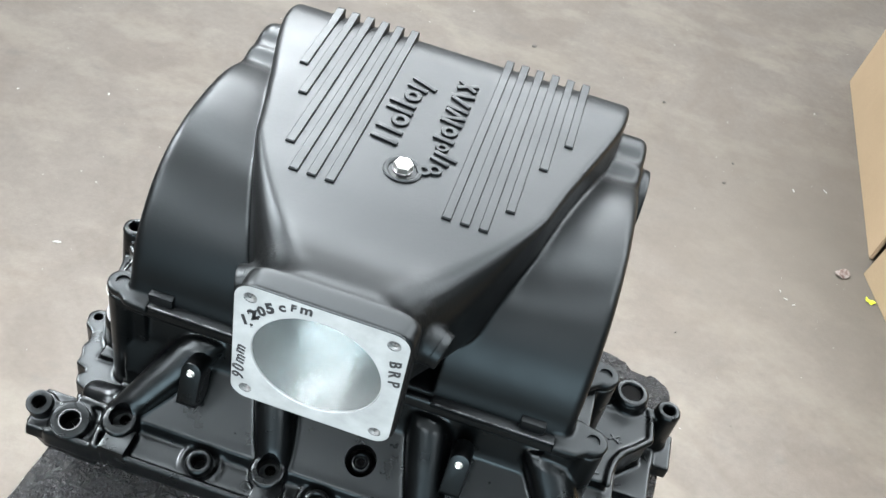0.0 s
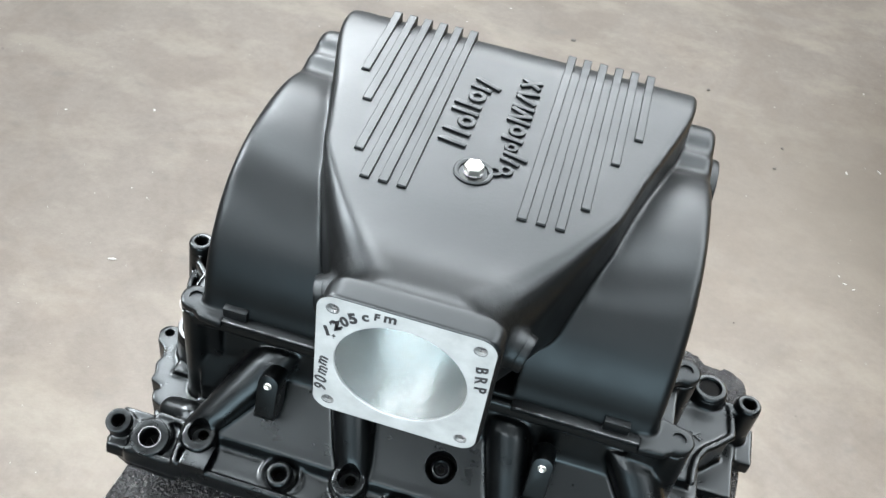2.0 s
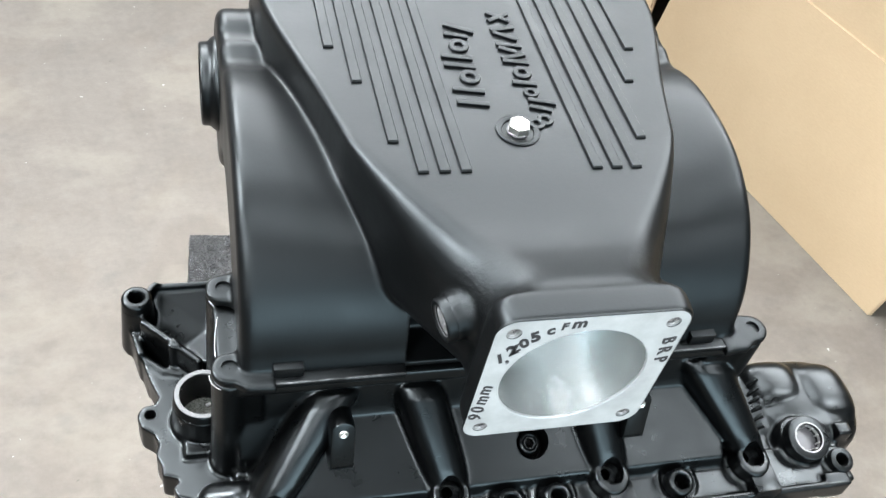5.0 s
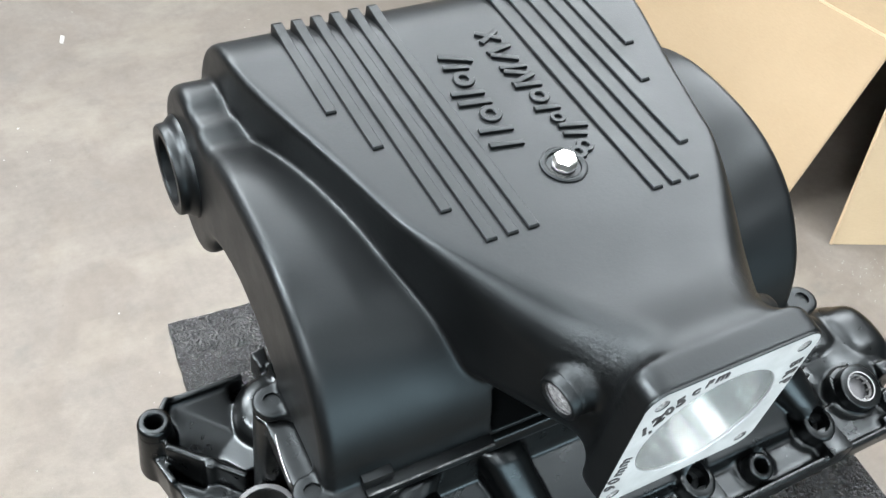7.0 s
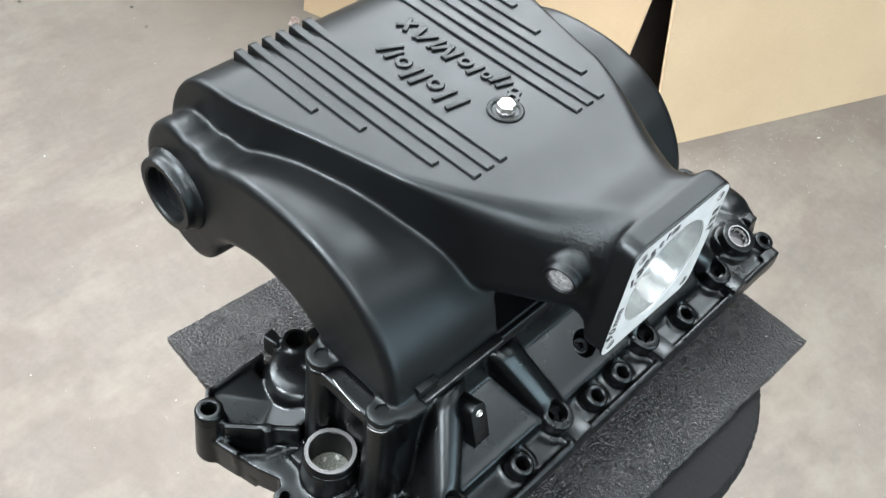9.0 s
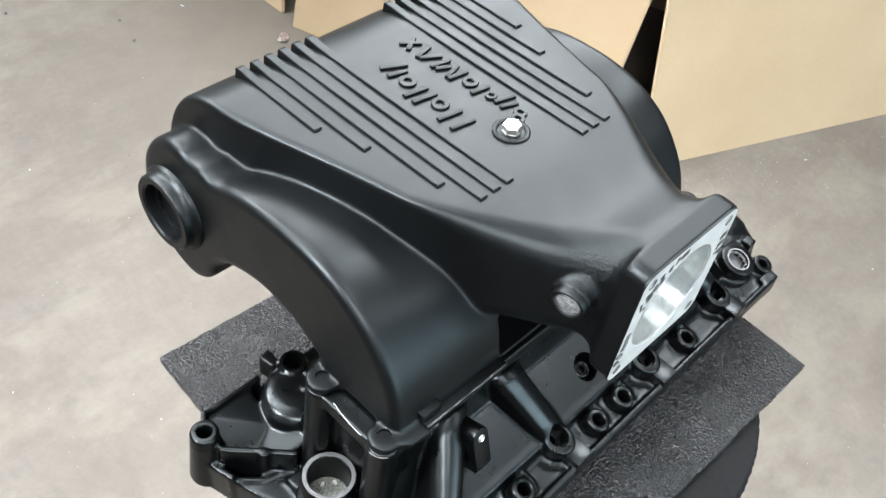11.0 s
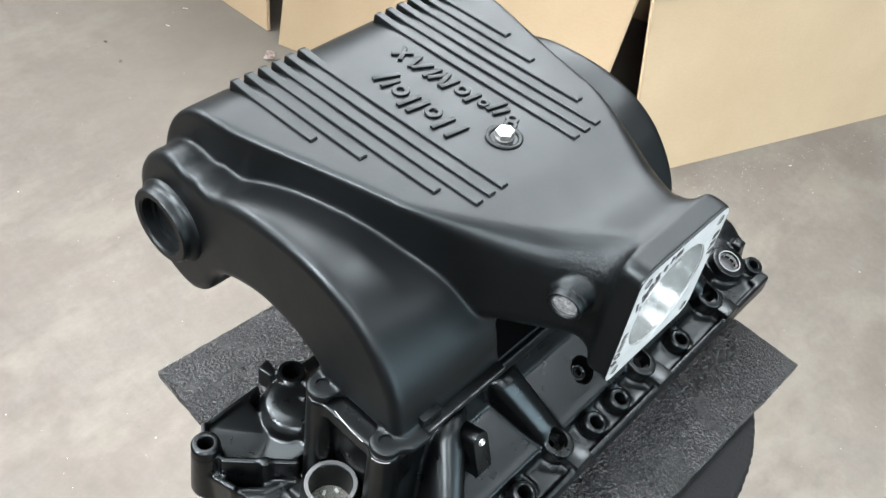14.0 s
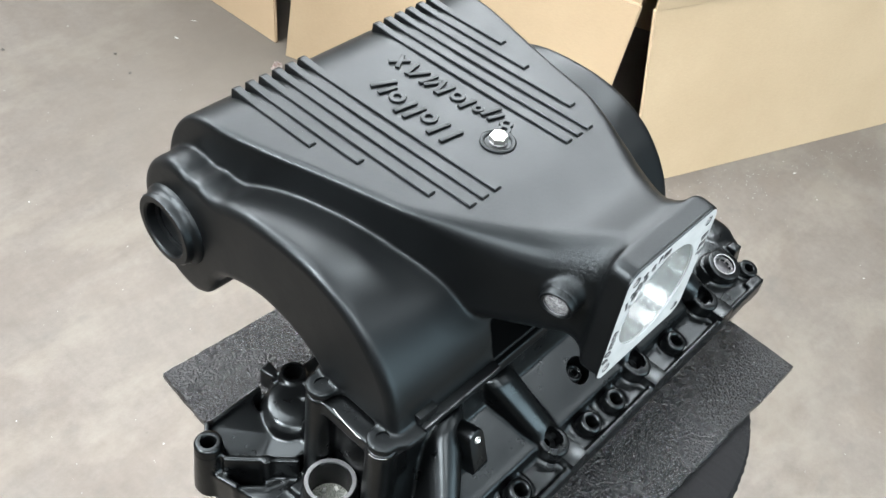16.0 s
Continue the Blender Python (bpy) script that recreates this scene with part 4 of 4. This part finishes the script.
for name, at, axis, ro, ri, h, depth in BOSSES:
    a = Vector(axis).normalized()
    at = Vector(at)
    k = 0.0009 if name in ("front_ear", "front_port") else 0.0024
    b = part(name, lathe(bmesh.new(), at, a, [(ri, h - depth), (ro, max(h - depth, 0)), (ro, h - k * 1.4), (ro - k * 0.25, h - k * 0.6), (ro - k * 0.8, h - k * 0.12), (ro - k * 1.2, h), (ri + k * 0.6, h), (ri + k * 0.16, h - k * 0.35), (ri, h - k)], 32), GLOSS, lower)
    bright = name == "front_port" and at.x > 0
    part("hole_floor", lathe(bmesh.new(), at + a * (h - depth), a, [(1e-4, 0.0001), (ri + 0.0002, 0.0001), (ri + 0.0002, 0.0008), (1e-4, 0.0008)], 20), DARKSTEEL if bright else HOLE, b)
    if name == "front_port" and not bright:
        part("bare_edge", lathe(bmesh.new(), at + a * (h - 0.0001), a, [(ri - 0.0003, -0.003), (ri + 0.0006, -0.0002), (ri + 0.0006, 0.0003), (ri - 0.0003, 0.0003)], 32), RIM, b, "bare metal rim")
    if bright:
        part("bare_edge", lathe(bmesh.new(), at + a * h, a, [(ri - 0.0004, -0.006), (ri + 0.0001, -0.006), (ri + 0.0014, -0.0003), (ri + 0.0014, 0.0003), (ri + 0.0004, 0.0003)], 32), DULL, b, "dull bare metal rim")
        for k in range(10):
            w = 2 * math.pi * k / 10
            u, v = frame_of(a)[1:]
            p = at + a * (h - 0.004) + (u * math.cos(w) + v * math.sin(w)) * (ri - 0.0012)
            part("spline_tooth", rod(bmesh.new(), p - a * 0.004, p + a * 0.0015, 0.0008, n=8), DULL, b)
    if name == "pipe_plug":
        part("recess_floor", lathe(bmesh.new(), at - a * 0.0104, a, [(1e-4, 0), (0.0136, 0), (0.0136, 0.002), (1e-4, 0.002)], 36), HOLE, b, "recess round the plug, its shade put into the colour")
        part("hex_socket", lathe(bmesh.new(), at + a * (h - depth), a, [(0.0034, 0.0005), (0.0050, 0.0005), (0.0050, depth - 0.0006), (0.0040, depth - 0.0006)], 6), GLOSS, b, "", False)
for x in NOTCH:
    part("notch_liner", lathe(bmesh.new(), (x, -0.0560, -0.1155), NAXIS, [(0.0090, 0.001), (0.0099, 0.001), (0.0100, 0.0255), (0.0090, 0.0262)], 32), GLOSS, lower)
    part("hole_floor", lathe(bmesh.new(), (x, -0.0560, -0.1150), NAXIS, [(1e-4, 0), (0.0094, 0), (0.0094, 0.001), (1e-4, 0.001)], 20), HOLE, lower)
    part("inner_ledge", lathe(bmesh.new(), (x, -0.0560, -0.1000), NAXIS, [(0.0042, 0.0), (0.0095, 0.0), (0.0095, 0.0012), (0.0046, 0.0010)], 24), GLOSS, lower)
    part("flange_pad", block(bmesh.new(), x - 0.0055, x + 0.0165, -0.0905, -0.0670, -0.1165, -0.0915, 0.0016), GLOSS, lower)
water = part("water_port", lathe(bmesh.new(), (-0.209, 0.038, -0.112), UP, [(0.0176, -0.002), (0.0232, -0.002), (0.0222, 0.0305), (0.0212, 0.0318), (0.0186, 0.0318), (0.0176, 0.0308)], 40), GLOSS, lower, "open round water port with a machined rim")
part("machined_rim", lathe(bmesh.new(), (-0.209, 0.038, -0.0802), UP, [(0.0181, -0.001), (0.0214, -0.001), (0.0214, 0.0004), (0.0181, 0.0004)], 40), RIM, water, "dull machined rim")
part("port_floor", lathe(bmesh.new(), (-0.209, 0.038, -0.1150), UP, [(1e-4, 0), (0.0186, 0), (0.0186, 0.002), (1e-4, 0.002)], 32), SPECKLE, water, "speckled bare metal inside the port")
for x, y, w in ((-0.2055, 0.0485, 30), (-0.1965, 0.0430, 75)):
    part("bright_fleck", block(bmesh.new(), -0.0022, 0.0022, -0.0013, 0.0013, -0.1131, -0.1115, 0.0004, Matrix.Translation((x, y, 0)) @ Matrix.Rotation(radians(w), 4, "Z")), CHALK, water)
# bracket pads with a bright screw each
for x, z in ((-0.117, -0.0362), (0.110, -0.0352)):
    m = Matrix.Translation((x, -0.029, z)) @ Matrix.Rotation(radians(-18), 4, "X")
    arch = [(0.0088 * math.cos(radians(w)), 0.0010 + 0.0088 * math.sin(radians(w))) for w in range(0, 181, 15)] + [(-0.0088, -0.034), (0.0088, -0.034)]
    bm = bmesh.new()
    loft(bm, [[m @ Vector((px * k, y, pz * k)) for px, pz in arch] for y, k in ((0.016, 1.0), (-0.0045, 1.0), (-0.0058, 0.94), (-0.0060, 0.86))])
    pad = part("screw_pad", bm, GLOSS, lower)
    at, ax = m @ Vector((0, -0.0060, 0)), m.to_3x3() @ Vector((0, -1, 0))
    part("screw", lathe(bmesh.new(), at, ax, [(1e-4, 0), (0.0034, 0), (0.0034, 0.0006), (0.0026, 0.0012), (0.0012, 0.0005), (1e-4, 0.0004)], 18), ZINC, pad, "small bright screw")
# worn raised marks on the end plateau and the hump, as plain bars
def on_casting(x, y):
    return casting.ray_cast(Vector((x, y, 0)), Vector((0, 0, -1)))[1].z


for x, y, w, l in ((0.222, 0.060, 60, 0.012), (0.232, 0.072, 20, 0.010), (0.232, 0.074, -50, 0.009), (0.240, 0.088, 35, 0.012), (0.241, 0.087, -40, 0.012), (0.214, 0.046, 70, 0.010), (0.228, 0.044, 15, 0.009)):
    z = on_casting(x, y)
    part("raised_mark", block(bmesh.new(), -l / 2, l / 2, -0.0010, 0.0010, z - 0.003, z + 0.0012, 0.0004, Matrix.Translation((x, y, 0)) @ Matrix.Rotation(radians(w), 4, "Z")), GLOSS, lower)
for k in range(6):
    x, y = 0.2560 - 0.0020 * k, 0.012 - 0.0082 * k
    z = on_casting(x, y)
    part("raised_mark", block(bmesh.new(), -0.0055, 0.0055, -0.0013, 0.0013, -0.004, 0.0026, 0.0005, Matrix.Translation((x, y, z)) @ Matrix.Rotation(radians(-35), 4, "Y") @ Matrix.Rotation(radians(14), 4, "Z")), GLOSS, lower)

# ---- cardboard boxes ----
def sheet(bm, a, b, c, d, t, n=1):
    """A board of thickness t with the corners a, b, c, d, gently bent where they lie in no one plane; n cells a side."""
    a, b, c, d = (Vector(p) for p in (a, b, c, d))
    off = (b - a).cross(d - a).normalized() * t
    rows = [[[bm.verts.new(a.lerp(b, i / n).lerp(d.lerp(c, i / n), j / n) + off * s) for i in range(n + 1)] for j in range(n + 1)] for s in (0, 1)]
    for g in rows:
        for j in range(n):
            for i in range(n):
                bm.faces.new((g[j][i], g[j][i + 1], g[j + 1][i + 1], g[j + 1][i]))
    rim = [(0, i) for i in range(n)] + [(j, n) for j in range(n)] + [(n, n - i) for i in range(n)] + [(n - j, 0) for j in range(n)]
    for (j, i), (q, p) in zip(rim, rim[1:] + rim[:1]):
        bm.faces.new((rows[0][j][i], rows[0][q][p], rows[1][q][p], rows[1][j][i]))
    return bm


def skirted_carton(k, u, v, fold, height, flap_u, flap_v, label):
    """An upturned carton that stands on its spread flaps: k the corner of the fold line, u and v its two seen sides, flap_u and flap_v the feet of the flaps."""
    ob = thing("cardboard_box", 0, 0, 0, label, "box", "cardboard boxes")
    k, u, v = Vector(k), Vector(u), Vector(v)
    low, up = Vector((0, 0, fold)), Vector((0, 0, height))
    slit = u.normalized() * 0.034
    for p, d in ((k + slit, u - slit), (k, v), (k + v, u), (k + u, v)):
        part("side_panel", sheet(bmesh.new(), p + low, p + d + low, p + d + up, p + up, 0.005), CARD, ob, "", False)
    part("top_panel", sheet(bmesh.new(), k + up, k + u + up, k + u + v + up, k + v + up, 0.005), CARD, ob, "", False)
    for (p, q), (a, b) in (((k + slit, k + u), flap_u), ((k, k + v), flap_v)):
        a, b = Vector((*a, 0.001)), Vector((*b, 0.001))
        flap = part("flap", sheet(bmesh.new(), p + low, q + low, b, a, 0.006, 10), CARD, ob)
        n = (q - p).normalized() * 0.004
        d = (q - p).normalized()
        part("cut_slot", rod(bmesh.new(), p + low + d * 0.006, p + low + d * 0.245, 0.0034, n=8), CARD_EDGE, flap)
        part("crease", rod(bmesh.new(), p + low + d * 0.25, q + low - n, 0.0014, n=8), CARD, flap)
        e = (a - p - low).normalized() * 0.004
        part("cut_edge", rod(bmesh.new(), p + low + e, a - e, 0.0042, n=8), CARD_EDGE, flap)
    for p, d in ((k + v, u), (k + u, v)):
        part("flap", sheet(bmesh.new(), p + low, p + d + low, p + d + Vector((0, 0, 0.002)), p + Vector((0, 0, 0.002)), 0.005), CARD, ob, "", False)
    return ob


skirted_carton((1.300, 0.605, 0), (-0.302, 0.858, 0), (0.900, -0.360, 0), 0.475, 0.95, ((1.247, 0.660), (0.985, 1.512)), ((1.290, 0.522), (2.180, 0.165)), "large brown cardboard box standing on its spread flaps")
skirted_carton((1.055, 1.620, 0), (-0.020, 0.860, 0), (0.700, 0.016, 0), 0.475, 0.95, ((1.003, 1.578), (0.988, 2.440)), ((1.060, 1.560), (1.760, 1.580)), "brown cardboard box with spread flaps on the concrete floor")

# ---- litter on the floor ----
def flake(name, x, y, size, mat, label, category, lift=0.002, seed=1, slim=1.0):
    rnd = random.Random(seed)
    bm = bmesh.new()
    n = 9
    ring = [(size * (0.6 + 0.5 * rnd.random()) * math.cos(2 * math.pi * i / n), slim * size * (0.45 + 0.4 * rnd.random()) * math.sin(2 * math.pi * i / n)) for i in range(n)]
    z = [lift * rnd.random() for _ in ring]
    loft(bm, [[(a, b, 0.0002 + h) for (a, b), h in zip(ring, z)], [(a * 0.9, b * 0.9, 0.0012 + h) for (a, b), h in zip(ring, z)]])
    ob = part(name, bm, mat, None, label, False)
    ob.matrix_world = pose(x, y, 0, 0, 0, rnd.uniform(0, 360))
    return tagged(ob, "", category)


flake("yellow_plastic_scrap", 0.989, 1.411, 0.016, YELLOW, "small bright yellow plastic scrap on the floor", "scrap", 0.006, 3)
flake("wrapper_scrap", 0.922, 1.478, 0.024, LEAF, "small crumpled brown wrapper scrap on the floor", "scrap", 0.010, 4)
CHIP = material("pale_paint_chip", (0.27, 0.265, 0.25), 0.7)
DARK = material("dark_chip", (0.05, 0.045, 0.04), 0.8)
for i, (x, y, r) in enumerate(((-0.816, 0.773, 0.012), (0.776, 1.324, 0.007), (0.796, 1.312, 0.006), (0.762, 1.345, 0.005), (-0.092, 1.737, 0.022), (0.886, 1.806, 0.009), (0.795, 1.765, 0.010), (1.504, 0.470, 0.007), (1.60, 0.43, 0.006), (1.69, 0.26, 0.007))):
    flake("paint_chip", x, y, r, CHIP, "small pale paint chip lying on the concrete", "chip", 0.001, 10 + i, 0.4)
for i, (x, y, r) in enumerate(((0.401, 1.993, 0.012), (-0.018, 2.073, 0.020), (0.518, 1.095, 0.005), (0.338, 1.325, 0.005), (0.62, 1.80, 0.012), (0.60, 1.70, 0.010))):
    flake("dirt_crumb", x, y, r * 0.55, DARK, "small dark crumb of dirt on the concrete", "crumb", 0.003, 30 + i)

# fine grit swept up before the boxes and strewn thinly about
rnd = random.Random(7)
verts, faces = [], []
for i in range(900):
    if i < 220:
        w = rnd.random()
        x, y = 1.30 + 0.80 * w - abs(rnd.gauss(0, 0.06)), 0.50 - 0.33 * w - abs(rnd.gauss(0, 0.07))
    else:
        x, y = rnd.uniform(-2, 2.2), rnd.uniform(-0.6, 2.8)
    r = rnd.uniform(0.0006, 0.0022) * (0.9 if i < 220 else 0.8)
    k = len(verts)
    for j in range(3):
        w = 2 * math.pi * j / 3 + rnd.random()
        verts.append((x + r * math.cos(w), y + r * math.sin(w), 0.0003))
    verts.append((x, y, 0.0003 + r))
    faces += [(k, k + 1, k + 3), (k + 1, k + 2, k + 3), (k + 2, k, k + 3)]
me = bpy.data.meshes.new("floor_grit")
me.from_pydata(verts, [], faces)
me.materials.append(PALE)
tagged(new("floor_grit", me), "fine pale grit strewn over the concrete", "grit", "", "stuff")
